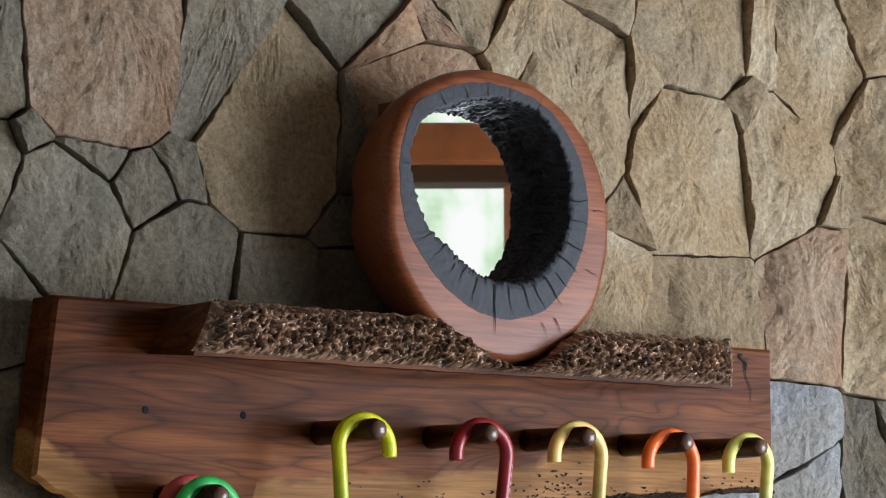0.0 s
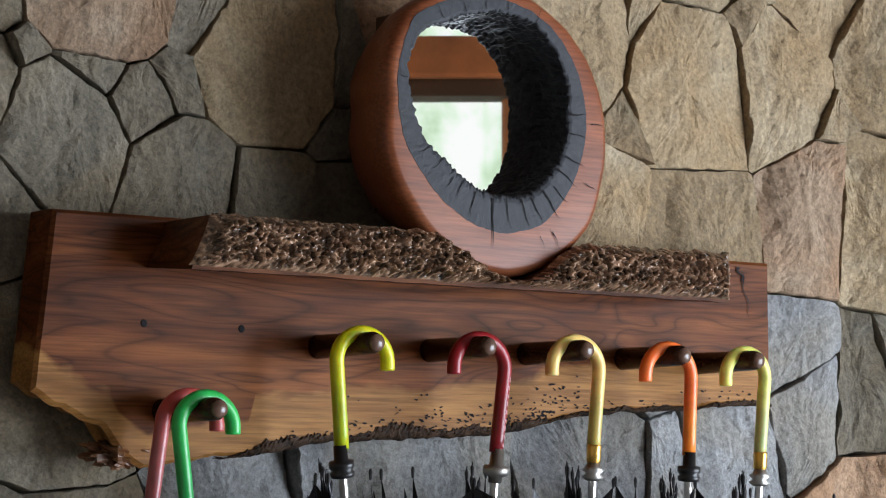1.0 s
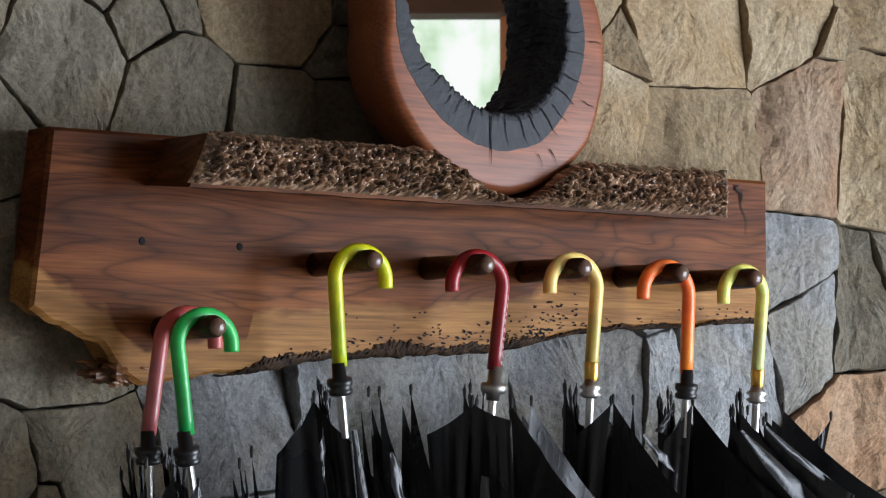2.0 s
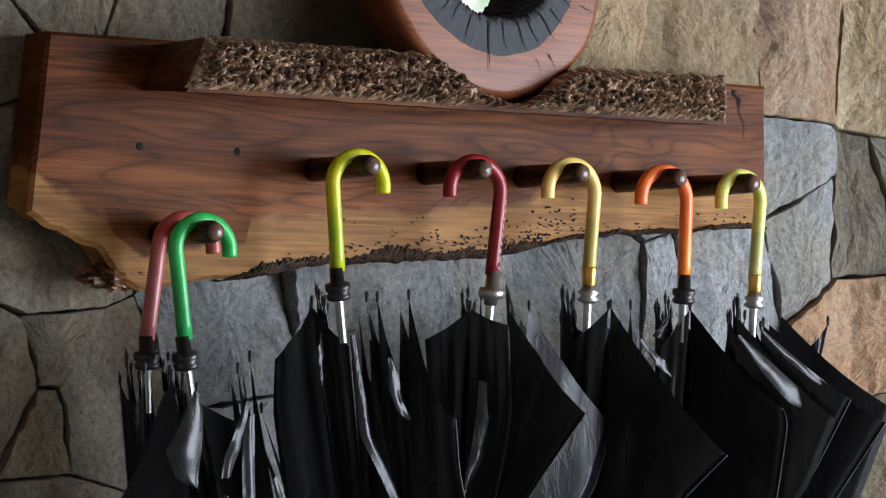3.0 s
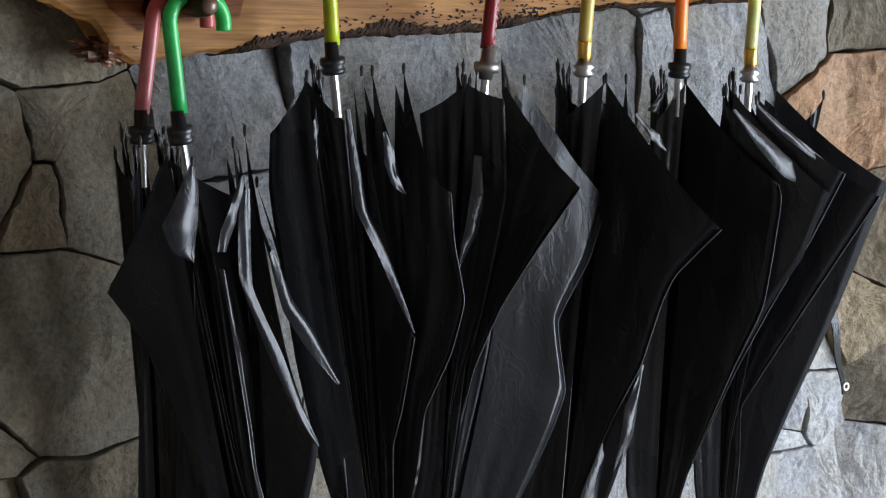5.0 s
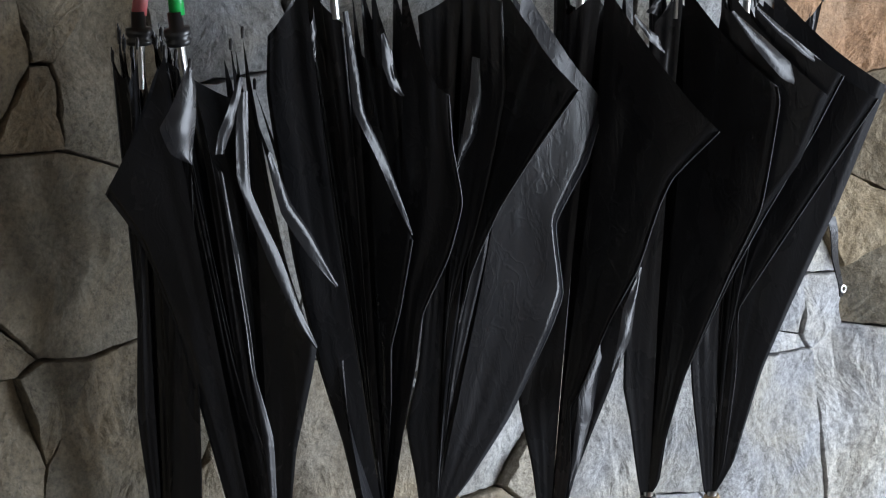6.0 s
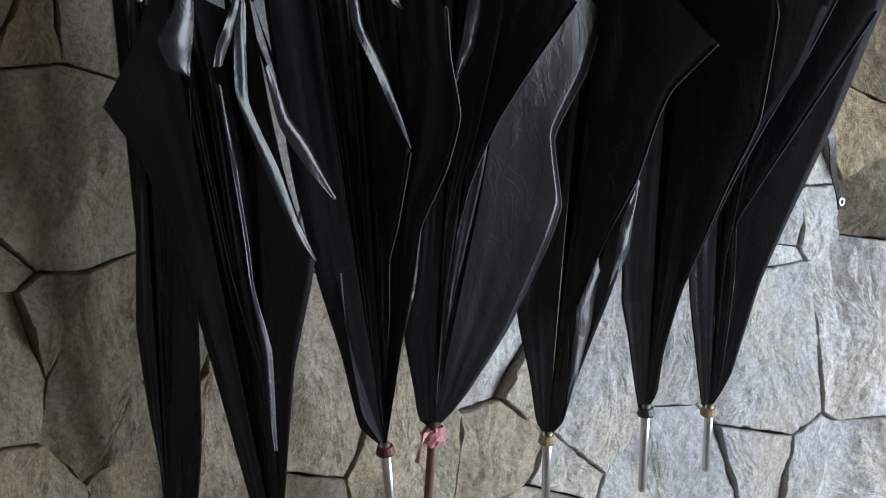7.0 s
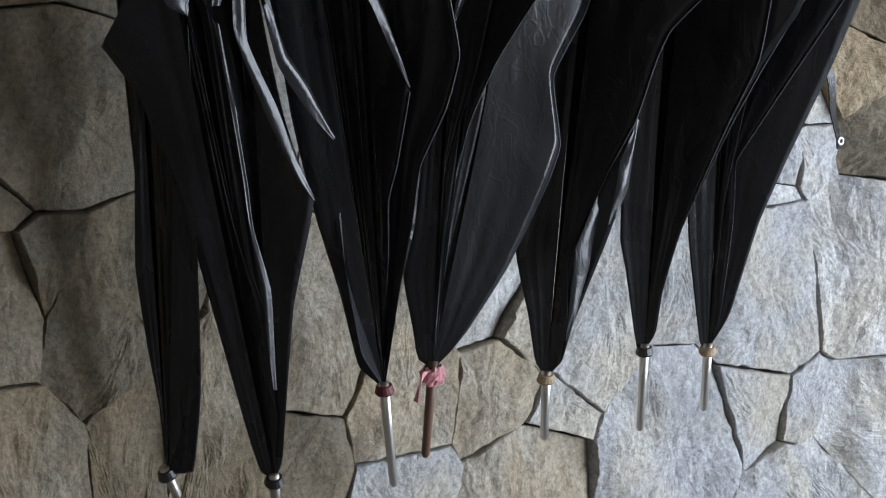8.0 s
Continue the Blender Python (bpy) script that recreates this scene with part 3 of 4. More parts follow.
def umbrella(label, crook, collar, low, tip, top_z, material, fitting, seed, n=0.14, metal=None, cap=None, marks=0):
    """crook: u of the stick's side and of the free end, top and end heights; collar, low, tip: u, (n,) z of the fittings."""
    metal, cap = metal or DULL_STEEL, cap or BLACK_PLASTIC
    ob = thing("umbrella", place(collar[0], n, 0), label, "umbrella", "umbrellas on the rack")
    base = at(collar[0], n, 0)
    us, ue, zt, ze = crook
    zc = zt - 0.008 - abs(us - ue) / 2 * 0.92
    c0 = at(collar[0], n, collar[1] + 0.018)
    path = [c0 + (at(us, n, zc) - c0) * f for f in (0, 0.2, 0.4, 0.6, 0.8)]
    path += [at((us + ue) / 2 + (us - ue) / 2 * math.cos(a), n, zc + abs(us - ue) / 2 * 0.92 * math.sin(a)) for a in (math.pi * k / 14 for k in range(15))]
    path += [at(ue, n, zc + (ze - zc) * f) for f in (0.4, 0.8, 0.96, 1.0)]
    radii = [0.0079] * (len(path) - 2) + [0.0072, 0.0050]
    handle = part("handle", tube([p - base for p in path], radii, 18), material, ob, "", True)
    for j in range(marks):  # unreadable raised marks
        c = c0 + (at(us, n, zc) - c0) * (0.08 + 0.88 * j / marks) - base + Vector((0.0030, -0.0073, 0))
        part("mark", box_bm(c - Vector((0.0011, 0.0006, 0.0020)), c + Vector((0.0011, 0.0006, 0.0020 + 0.0008 * (j % 3))), 0.0003), MARK, handle)
    z0, side = collar[1], Vector(at(low[0], low[1], low[2]) - at(collar[0], n, collar[1])).normalized()
    foot = at(collar[0], n, z0) - base
    if fitting == "black":
        part("collar", lathe([(-0.022, 0.0072), (-0.006, 0.0078), (-0.005, 0.0135), (0.001, 0.0140), (0.005, 0.0110), (0.007, 0.0135), (0.012, 0.0125), (0.013, 0.0085)], foot, side, 20), BLACK_PLASTIC, ob, "black plastic collar", True)
    elif fitting == "steel":
        part("collar", lathe([(-0.022, 0.0070), (-0.004, 0.0080), (-0.003, 0.0140), (0.002, 0.0150), (0.007, 0.0140), (0.009, 0.0080), (0.016, 0.0075)], foot, side, 20), DULL_STEEL, ob, "dull steel collar", True)
    else:
        part("collar", lathe([(-0.008, 0.0070), (-0.002, 0.0085), (0.002, 0.0130), (0.006, 0.0085), (0.010, 0.0130), (0.014, 0.0080)], foot, side, 20), DULL_STEEL, ob, "turned steel collar", True)
        part("band", lathe([(-0.027, 0.0078), (-0.026, 0.0082), (-0.008, 0.0082), (-0.007, 0.0078)], foot, side, 20), BRASS, ob, "shiny brass band", True)
    lowp, tipp = at(*low) - base, at(*tip) - base
    part("stick", tube([foot, lowp.lerp(foot, 0.91)], 0.0050, 12), STEEL, ob)
    part("ferrule", tube([lowp - (tipp - lowp).normalized() * 0.01, lowp.lerp(tipp, 0.4), tipp - (tipp - lowp).normalized() * 0.004, tipp], [0.0062, 0.0056, 0.0050, 0.0030], 12), metal, ob, "worn ferrule", True)
    part("top_cap", lathe([(-0.006, 0.0090), (-0.001, 0.0105), (0.002, 0.0115), (0.0045, 0.0105), (0.006, 0.0060)], lowp, (tipp - lowp), 16), cap, ob)
    f = (top_z - low[2]) / (z0 - low[2])
    topp = lowp.lerp(foot, f)
    canopy_core(ob, lowp, topp, seed, n)
    FOOT[ob.name] = base, lowp
    return ob


MARK = plain("worn_pink_mark", (0.50, 0.16, 0.17), 0.5, 0, 0.2, 90, 0.1)
GREEN = handle_material("green_plastic", (0.030, 0.50, 0.10), (0.015, 0.36, 0.075), 1.42)
PINK = handle_material("pink_plastic", (0.52, 0.085, 0.075), (0.42, 0.12, 0.12), 1.46)
YELLOW = handle_material("lime_yellow_plastic", (0.66, 0.66, 0.010), (0.46, 0.54, 0.012), 1.50)
RED = handle_material("dark_red_plastic", (0.30, 0.012, 0.018), (0.22, 0.006, 0.010), 1.50)
AMBER = handle_material("amber_plastic", (0.92, 0.64, 0.20), (0.55, 0.44, 0.11), 1.505)
ORANGE = handle_material("orange_plastic", (0.98, 0.19, 0.035), (0.98, 0.28, 0.030), 1.49)
PALE = handle_material("pale_lime_plastic", (0.78, 0.76, 0.18), (0.54, 0.58, 0.22), 1.50)

pink = umbrella("black umbrella with a faded pink crook handle hanging on a peg", (-0.449, -0.383, 1.504, 1.459), (-0.463, 1.353), (-0.405, 0.05, 0.719), (-0.391, 0.05, 0.690), 1.343, PINK, "black", 1, 0.10)
green = umbrella("black umbrella with a bright green crook handle hanging on a peg", (-0.454, -0.389, 1.501, 1.455), (-0.442, 1.353), (-0.286, 0.08, 0.699), (-0.269, 0.06, 0.650), 1.343, GREEN, "black", 2)
yellow = umbrella("black umbrella with a lime yellow crook handle hanging on a peg", (-0.259, -0.192, 1.574, 1.526), (-0.252, 1.424), (-0.134, 0.08, 0.781), (-0.106, 0.06, 0.660), 1.408, YELLOW, "black", 3, metal=STEEL, cap=RED_CAP)
red = umbrella("black umbrella with a dark red crook handle hanging on a peg", (-0.029, -0.101, 1.574, 1.525), (-0.042, 1.422), (-0.065, 0.08, 0.795), (-0.060, 0.06, 0.687), 1.408, RED, "steel", 4, metal=DARK_TIMBER, marks=9)
amber = umbrella("black umbrella with an amber crook handle hanging on a peg", (0.111, 0.040, 1.576, 1.527), (0.101, 1.423), (0.107, 0.08, 0.762), (0.122, 0.06, 0.681), 1.408, AMBER, "brass", 5, metal=STEEL, cap=TAN_CAP)
orange = umbrella("black umbrella with an orange crook handle hanging on a peg", (0.256, 0.183, 1.573, 1.524), (0.251, 1.421), (0.266, 0.08, 0.775), (0.279, 0.06, 0.669), 1.408, ORANGE, "black", 6, metal=STEEL)
lime = umbrella("black umbrella with a pale lime crook handle hanging on a peg", (0.379, 0.313, 1.572, 1.522), (0.368, 1.417), (0.374, 0.08, 0.762), (0.389, 0.06, 0.679), 1.408, PALE, "brass", 7, metal=STEEL, cap=TAN_CAP)

# ---- how each canopy falls ----


def pink_folds(ob):
    flap(ob, (-0.457, 0.160, 1.328), [(-0.436, 0.155, 1.208), (-0.404, 0.117, 0.927), (-0.393, 0.101, 0.820), (-0.389, 0.077, 0.725)])
    flap(ob, (-0.506, 0.167, 1.340), [(-0.504, 0.150, 1.284), (-0.492, 0.136, 1.210), (-0.479, 0.119, 1.123), (-0.459, 0.081, 0.958), (-0.438, 0.069, 0.863), (-0.408, 0.057, 0.746)])
    flap(ob, (-0.461, 0.099, 1.337), [(-0.440, 0.112, 1.206), (-0.415, 0.093, 0.937), (-0.402, 0.076, 0.773)])


def green_folds(ob):
    flap(ob, (-0.422, 0.228, 1.351), [(-0.321, 0.209, 1.028), (-0.318, 0.198, 1.001), (-0.311, 0.157, 0.910), (-0.297, 0.122, 0.804), (-0.285, 0.094, 0.722)], sag=0.12)
    lit_hem_strip(ob, [(-0.435, 0.241, 1.296), (-0.438, 0.239, 1.258), (-0.436, 0.238, 1.209), (-0.399, 0.239, 1.125), (-0.365, 0.241, 1.059), (-0.345, 0.242, 1.034)], [(-0.425, 0.241, 1.298), (-0.423, 0.239, 1.252), (-0.420, 0.238, 1.200), (-0.389, 0.239, 1.136), (-0.363, 0.241, 1.077), (-0.343, 0.242, 1.036)])
    flap(ob, (-0.456, 0.184, 1.319), [(-0.419, 0.177, 1.214), (-0.396, 0.171, 1.148), (-0.368, 0.153, 1.045), (-0.339, 0.136, 0.932), (-0.300, 0.108, 0.777)], edge=1, sag=0.10)
    lit_hem_strip(ob, [(-0.437, 0.206, 1.218), (-0.418, 0.205, 1.124), (-0.404, 0.204, 1.053), (-0.398, 0.203, 1.012), (-0.383, 0.203, 0.941), (-0.368, 0.200, 0.834)], [(-0.432, 0.206, 1.215), (-0.412, 0.205, 1.123), (-0.399, 0.204, 1.053), (-0.393, 0.203, 1.006), (-0.372, 0.203, 0.940), (-0.363, 0.200, 0.833)])
    lit_hem_strip(ob, [(-0.498, 0.245, 1.323), (-0.516, 0.242, 1.281), (-0.527, 0.241, 1.264), (-0.514, 0.240, 1.239), (-0.492, 0.241, 1.228)], [(-0.493, 0.245, 1.321), (-0.486, 0.242, 1.304), (-0.485, 0.241, 1.282), (-0.487, 0.240, 1.260), (-0.490, 0.241, 1.228)])
    lit_hem_strip(ob, [(-0.442, 0.252, 1.312), (-0.452, 0.250, 1.286), (-0.464, 0.248, 1.259), (-0.467, 0.246, 1.237)], [(-0.437, 0.252, 1.312), (-0.439, 0.250, 1.297), (-0.446, 0.248, 1.270), (-0.456, 0.246, 1.237)])
    flap(ob, (-0.474, 0.168, 1.331), [(-0.440, 0.160, 1.231), (-0.365, 0.132, 0.995), (-0.329, 0.131, 0.896), (-0.299, 0.097, 0.762)])
    flap(ob, (-0.512, 0.227, 1.334), [(-0.524, 0.132, 1.193), (-0.487, 0.139, 1.142), (-0.438, 0.130, 1.044), (-0.369, 0.101, 0.877), (-0.318, 0.079, 0.752), (-0.299, 0.073, 0.710)])
    flap(ob, (-0.396, 0.167, 1.338), [(-0.367, 0.165, 1.252), (-0.308, 0.149, 1.027), (-0.297, 0.131, 0.930), (-0.289, 0.097, 0.774)])
    flap(ob, (-0.441, 0.115, 1.325), [(-0.375, 0.161, 1.281), (-0.321, 0.148, 1.076), (-0.302, 0.124, 0.941), (-0.287, 0.086, 0.771)])


def yellow_folds(ob):
    flap(ob, (-0.220, 0.167, 1.411), [(-0.180, 0.174, 1.285), (-0.139, 0.163, 1.089), (-0.140, 0.140, 1.005), (-0.139, 0.113, 0.897), (-0.141, 0.089, 0.816)])
    flap(ob, (-0.207, 0.205, 1.413), [(-0.163, 0.229, 1.286), (-0.154, 0.224, 1.232), (-0.140, 0.223, 1.170), (-0.141, 0.201, 1.111), (-0.148, 0.165, 1.046), (-0.145, 0.147, 0.982), (-0.143, 0.123, 0.909), (-0.140, 0.100, 0.831)], edge=1, sag=0.22)
    flap(ob, (-0.237, 0.171, 1.411), [(-0.176, 0.183, 1.130), (-0.170, 0.152, 1.047), (-0.168, 0.134, 1.007), (-0.160, 0.123, 0.945), (-0.148, 0.098, 0.844)], edge=1, sag=0.16)
    lit_hem_strip(ob, [(-0.269, 0.185, 1.374), (-0.262, 0.185, 1.326), (-0.255, 0.184, 1.273), (-0.230, 0.187, 1.224), (-0.183, 0.190, 1.136)], [(-0.262, 0.185, 1.375), (-0.247, 0.185, 1.305), (-0.239, 0.184, 1.267), (-0.211, 0.187, 1.214), (-0.181, 0.190, 1.136)])
    lit_hem_strip(ob, [(-0.236, 0.208, 1.351), (-0.235, 0.208, 1.320), (-0.227, 0.208, 1.299), (-0.212, 0.210, 1.286)], [(-0.233, 0.208, 1.352), (-0.224, 0.208, 1.338), (-0.219, 0.208, 1.308), (-0.207, 0.210, 1.286)])
    flap(ob, (-0.267, 0.113, 1.405), [(-0.237, 0.142, 1.361), (-0.219, 0.133, 1.257), (-0.187, 0.112, 1.063), (-0.160, 0.093, 0.896), (-0.147, 0.084, 0.816)])
    flap(ob, (-0.324, 0.195, 1.406), [(-0.342, 0.154, 1.349), (-0.332, 0.137, 1.291), (-0.276, 0.104, 1.105), (-0.233, 0.089, 0.986), (-0.196, 0.082, 0.896), (-0.164, 0.072, 0.810)])
    flap(ob, (-0.323, 0.101, 1.294), [(-0.228, 0.116, 1.077), (-0.216, 0.109, 1.009), (-0.203, 0.102, 0.928), (-0.178, 0.097, 0.829)])
    lit_hem_strip(ob, [(-0.368, 0.188, 1.229), (-0.349, 0.187, 1.169), (-0.314, 0.187, 1.121), (-0.279, 0.186, 1.087)], [(-0.362, 0.188, 1.233), (-0.338, 0.187, 1.182), (-0.310, 0.187, 1.144), (-0.277, 0.186, 1.089)])
    lit_hem_strip(ob, [(-0.314, 0.167, 1.384), (-0.315, 0.167, 1.367), (-0.312, 0.166, 1.351)], [(-0.308, 0.167, 1.386), (-0.308, 0.167, 1.364), (-0.310, 0.166, 1.350)])
    lit_hem_strip(ob, [(-0.306, 0.175, 1.353), (-0.302, 0.174, 1.337), (-0.298, 0.174, 1.322)], [(-0.299, 0.175, 1.379), (-0.295, 0.174, 1.353), (-0.296, 0.174, 1.319)])
    flap(ob, (-0.263, 0.107, 1.401), [(-0.162, 0.168, 1.275), (-0.141, 0.141, 1.087), (-0.143, 0.120, 1.010), (-0.136, 0.091, 0.868)])


def red_folds(ob):
    flap(ob, (0.009, 0.144, 1.402), [(0.124, 0.155, 1.267), (0.099, 0.153, 1.201), (0.060, 0.144, 1.131), (0.069, 0.146, 1.050), (0.053, 0.143, 1.008), (0.011, 0.123, 0.912), (-0.029, 0.101, 0.841), (-0.046, 0.092, 0.817)], edge=1)
    flap(ob, (-0.034, 0.161, 1.400), [(0.000, 0.250, 1.288), (-0.018, 0.201, 1.221), (-0.035, 0.158, 1.154), (-0.048, 0.124, 1.079), (-0.058, 0.097, 0.964), (-0.062, 0.087, 0.858)], edge=1)
    flap(ob, (-0.063, 0.128, 1.402), [(-0.035, 0.162, 1.384), (-0.034, 0.166, 1.283), (-0.045, 0.135, 1.143), (-0.061, 0.100, 1.029), (-0.065, 0.085, 0.858)])
    flap(ob, (-0.060, 0.122, 1.400), [(-0.096, 0.088, 1.368), (-0.086, 0.090, 1.251), (-0.081, 0.081, 1.052), (-0.085, 0.072, 0.961), (-0.093, 0.062, 0.904), (-0.083, 0.066, 0.844), (-0.078, 0.069, 0.808)])
    lit_hem_strip(ob, [(-0.060, 0.140, 1.323), (-0.063, 0.139, 1.284), (-0.071, 0.137, 1.240), (-0.079, 0.134, 1.198)], [(-0.019, 0.140, 1.313), (-0.034, 0.139, 1.274), (-0.054, 0.137, 1.233), (-0.077, 0.134, 1.195)])
    flap(ob, (-0.052, 0.114, 1.395), [(-0.012, 0.144, 1.302), (-0.024, 0.121, 1.102), (-0.045, 0.093, 0.949), (-0.050, 0.082, 0.856)])


def amber_folds(ob):
    flap(ob, (0.128, 0.182, 1.403), [(0.154, 0.190, 1.103), (0.147, 0.167, 0.990), (0.141, 0.152, 0.942), (0.131, 0.130, 0.883), (0.122, 0.109, 0.826), (0.117, 0.097, 0.784)])
    flap(ob, (0.112, 0.166, 1.404), [(0.169, 0.296, 1.239), (0.151, 0.241, 1.185), (0.146, 0.224, 1.152), (0.139, 0.197, 1.079), (0.128, 0.161, 1.014), (0.116, 0.121, 0.927), (0.113, 0.110, 0.906), (0.115, 0.109, 0.841), (0.113, 0.097, 0.784)], edge=1)
    flap(ob, (0.113, 0.161, 1.402), [(0.083, 0.125, 1.363), (0.087, 0.113, 1.213), (0.078, 0.089, 1.014), (0.064, 0.073, 0.922), (0.083, 0.075, 0.839), (0.094, 0.075, 0.783)])
    lit_hem_strip(ob, [(0.142, 0.144, 1.009), (0.112, 0.141, 0.953), (0.099, 0.139, 0.927), (0.098, 0.138, 0.901), (0.088, 0.136, 0.821)], [(0.144, 0.144, 1.009), (0.134, 0.141, 0.961), (0.122, 0.139, 0.905), (0.102, 0.138, 0.847), (0.089, 0.136, 0.817)])
    lit_hem_strip(ob, [(0.156, 0.181, 1.078), (0.133, 0.178, 1.028), (0.125, 0.176, 0.989), (0.117, 0.175, 0.957)], [(0.159, 0.181, 1.077), (0.144, 0.178, 0.994), (0.125, 0.176, 0.961), (0.117, 0.175, 0.955)])
    lit_hem_strip(ob, [(0.115, 0.214, 1.370), (0.134, 0.216, 1.353), (0.147, 0.217, 1.344), (0.159, 0.218, 1.326)], [(0.112, 0.214, 1.366), (0.124, 0.216, 1.352), (0.135, 0.217, 1.339), (0.156, 0.218, 1.325)])


def orange_folds(ob):
    flap(ob, (0.306, 0.217, 1.383), [(0.367, 0.298, 1.297), (0.348, 0.260, 1.216), (0.326, 0.216, 1.133), (0.309, 0.181, 1.062), (0.283, 0.126, 0.932), (0.274, 0.103, 0.853), (0.272, 0.093, 0.798)], edge=1)
    flap(ob, (0.284, 0.198, 1.391), [(0.343, 0.295, 1.275), (0.332, 0.263, 1.197), (0.315, 0.224, 1.137), (0.301, 0.186, 1.065), (0.280, 0.129, 0.933), (0.272, 0.103, 0.854), (0.271, 0.092, 0.799)])
    flap(ob, (0.255, 0.147, 1.402), [(0.303, 0.253, 1.285), (0.305, 0.256, 1.267), (0.302, 0.231, 1.142), (0.292, 0.193, 1.066), (0.276, 0.132, 0.933), (0.271, 0.104, 0.854), (0.269, 0.092, 0.799)], edge=1)
    lit_hem_strip(ob, [(0.235, 0.249, 1.373), (0.288, 0.254, 1.336), (0.339, 0.258, 1.299), (0.376, 0.264, 1.275)], [(0.231, 0.249, 1.371), (0.263, 0.254, 1.333), (0.308, 0.258, 1.293), (0.373, 0.264, 1.272)])
    lit_hem_strip(ob, [(0.260, 0.262, 1.378), (0.307, 0.266, 1.347), (0.350, 0.270, 1.319), (0.392, 0.274, 1.296)], [(0.257, 0.262, 1.374), (0.294, 0.266, 1.344), (0.341, 0.270, 1.315), (0.390, 0.274, 1.294)])
    flap(ob, (0.255, 0.146, 1.402), [(0.228, 0.122, 1.356), (0.223, 0.085, 1.029), (0.227, 0.076, 0.917), (0.237, 0.076, 0.877), (0.248, 0.076, 0.820), (0.258, 0.076, 0.776)])
    lit_hem_strip(ob, [(0.239, 0.130, 1.396), (0.234, 0.129, 1.382), (0.229, 0.128, 1.366)], [(0.236, 0.130, 1.396), (0.219, 0.129, 1.378), (0.211, 0.128, 1.370)])


def lime_folds(ob):
    flap(ob, (0.390, 0.162, 1.395), [(0.487, 0.257, 1.281), (0.454, 0.205, 1.126), (0.425, 0.162, 1.010), (0.407, 0.133, 0.928), (0.390, 0.103, 0.812), (0.384, 0.095, 0.792)])
    flap(ob, (0.374, 0.145, 1.378), [(0.455, 0.272, 1.267), (0.381, 0.118, 1.006), (0.382, 0.115, 0.963), (0.383, 0.112, 0.924), (0.380, 0.095, 0.807)], edge=1)
    flap(ob, (0.449, 0.185, 1.384), [(0.430, 0.171, 1.355), (0.435, 0.166, 1.271), (0.421, 0.144, 1.131), (0.403, 0.116, 0.955)])
    flap(ob, (0.359, 0.133, 1.391), [(0.324, 0.105, 1.280), (0.334, 0.080, 0.964), (0.341, 0.077, 0.902), (0.355, 0.076, 0.822), (0.365, 0.076, 0.770)])
    flap(ob, (0.370, 0.140, 1.376), [(0.391, 0.186, 1.294), (0.375, 0.106, 0.963), (0.375, 0.094, 0.865), (0.376, 0.088, 0.792)])


pink_folds(pink)
green_folds(green)
yellow_folds(yellow)
red_folds(red)
amber_folds(amber)
orange_folds(orange)
lime_folds(lime)


def ribbon(points, width, twist, thick=0.0008):
    """A flat cloth strap along points; twist: its turn about the upright in radians along the way."""
    verts = []
    for i, p in enumerate(points):
        a = twist * i / (len(points) - 1)
        side, out = Vector((math.cos(a), math.sin(a), 0)) * width / 2, Vector((-math.sin(a), math.cos(a), 0)) * thick
        verts += [Vector(p) - side - out, Vector(p) + side - out, Vector(p) + side + out, Vector(p) - side + out]
    faces = grid_faces(len(points), 4, True) + [(3, 2, 1, 0), tuple(range(len(verts) - 4, len(verts)))]
    return verts, faces


def strap_and_rag(lime, red):
    base = at(0.368, 0.14, 0)
    way = [at(0.518 + 0.031 * f + 0.002 * math.sin(f * 9), 0.14 - 0.01 * f, 1.113 - 0.104 * f) - base for f in (k / 10 for k in range(11))]
    strap = part("strap", ribbon(way, 0.015, 0.5), CLOTH, lime, "black closing strap")
    end = way[-1] + Vector((0, -0.002, 0.010))
    verts = [end + Vector(((0.0042 + 0.0017 * math.cos(b)) * math.cos(a), -0.0015 * math.sin(b) - 0.0012, (0.0042 + 0.0017 * math.cos(b)) * math.sin(a))) for a in (k * math.pi / 10 for k in range(20)) for b in (k * math.pi / 3 for k in range(6))]
    faces = grid_faces(20, 6, True) + [(19 * 6 + k, 19 * 6 + (k + 1) % 6, (k + 1) % 6, k) for k in range(6)]
    part("snap", (verts, faces), STEEL, strap, "small steel snap ring", True)
    base = at(-0.042, 0.14, 0)
    rnd, verts = random.Random(3), []
    for r in range(7):
        for c in range(24):
            a = 2 * math.pi * c / 24
            w = 0.010 + 0.004 * math.sin(r / 6 * math.pi) + 0.006 * noise.noise(Vector((math.cos(a) * 3, math.sin(a) * 3, r)))
            verts.append(at(-0.064 + w * math.cos(a), 0.08 + w * math.sin(a), 0.800 - 0.022 * r / 6 + 0.004 * noise.noise(Vector((a, r, 3)))) - base)
    rag = part("rag", (verts, grid_faces(7, 24, True)), PINK_RAG, red, "pink rag knotted round the ferrule")
    part("rag_end", ribbon([at(-0.080 - 0.016 * f, 0.09, 0.797 - 0.034 * f * f) - base for f in (0, 0.25, 0.5, 0.75, 1)], 0.012, 1.4), PINK_RAG, rag)


strap_and_rag(lime, red)

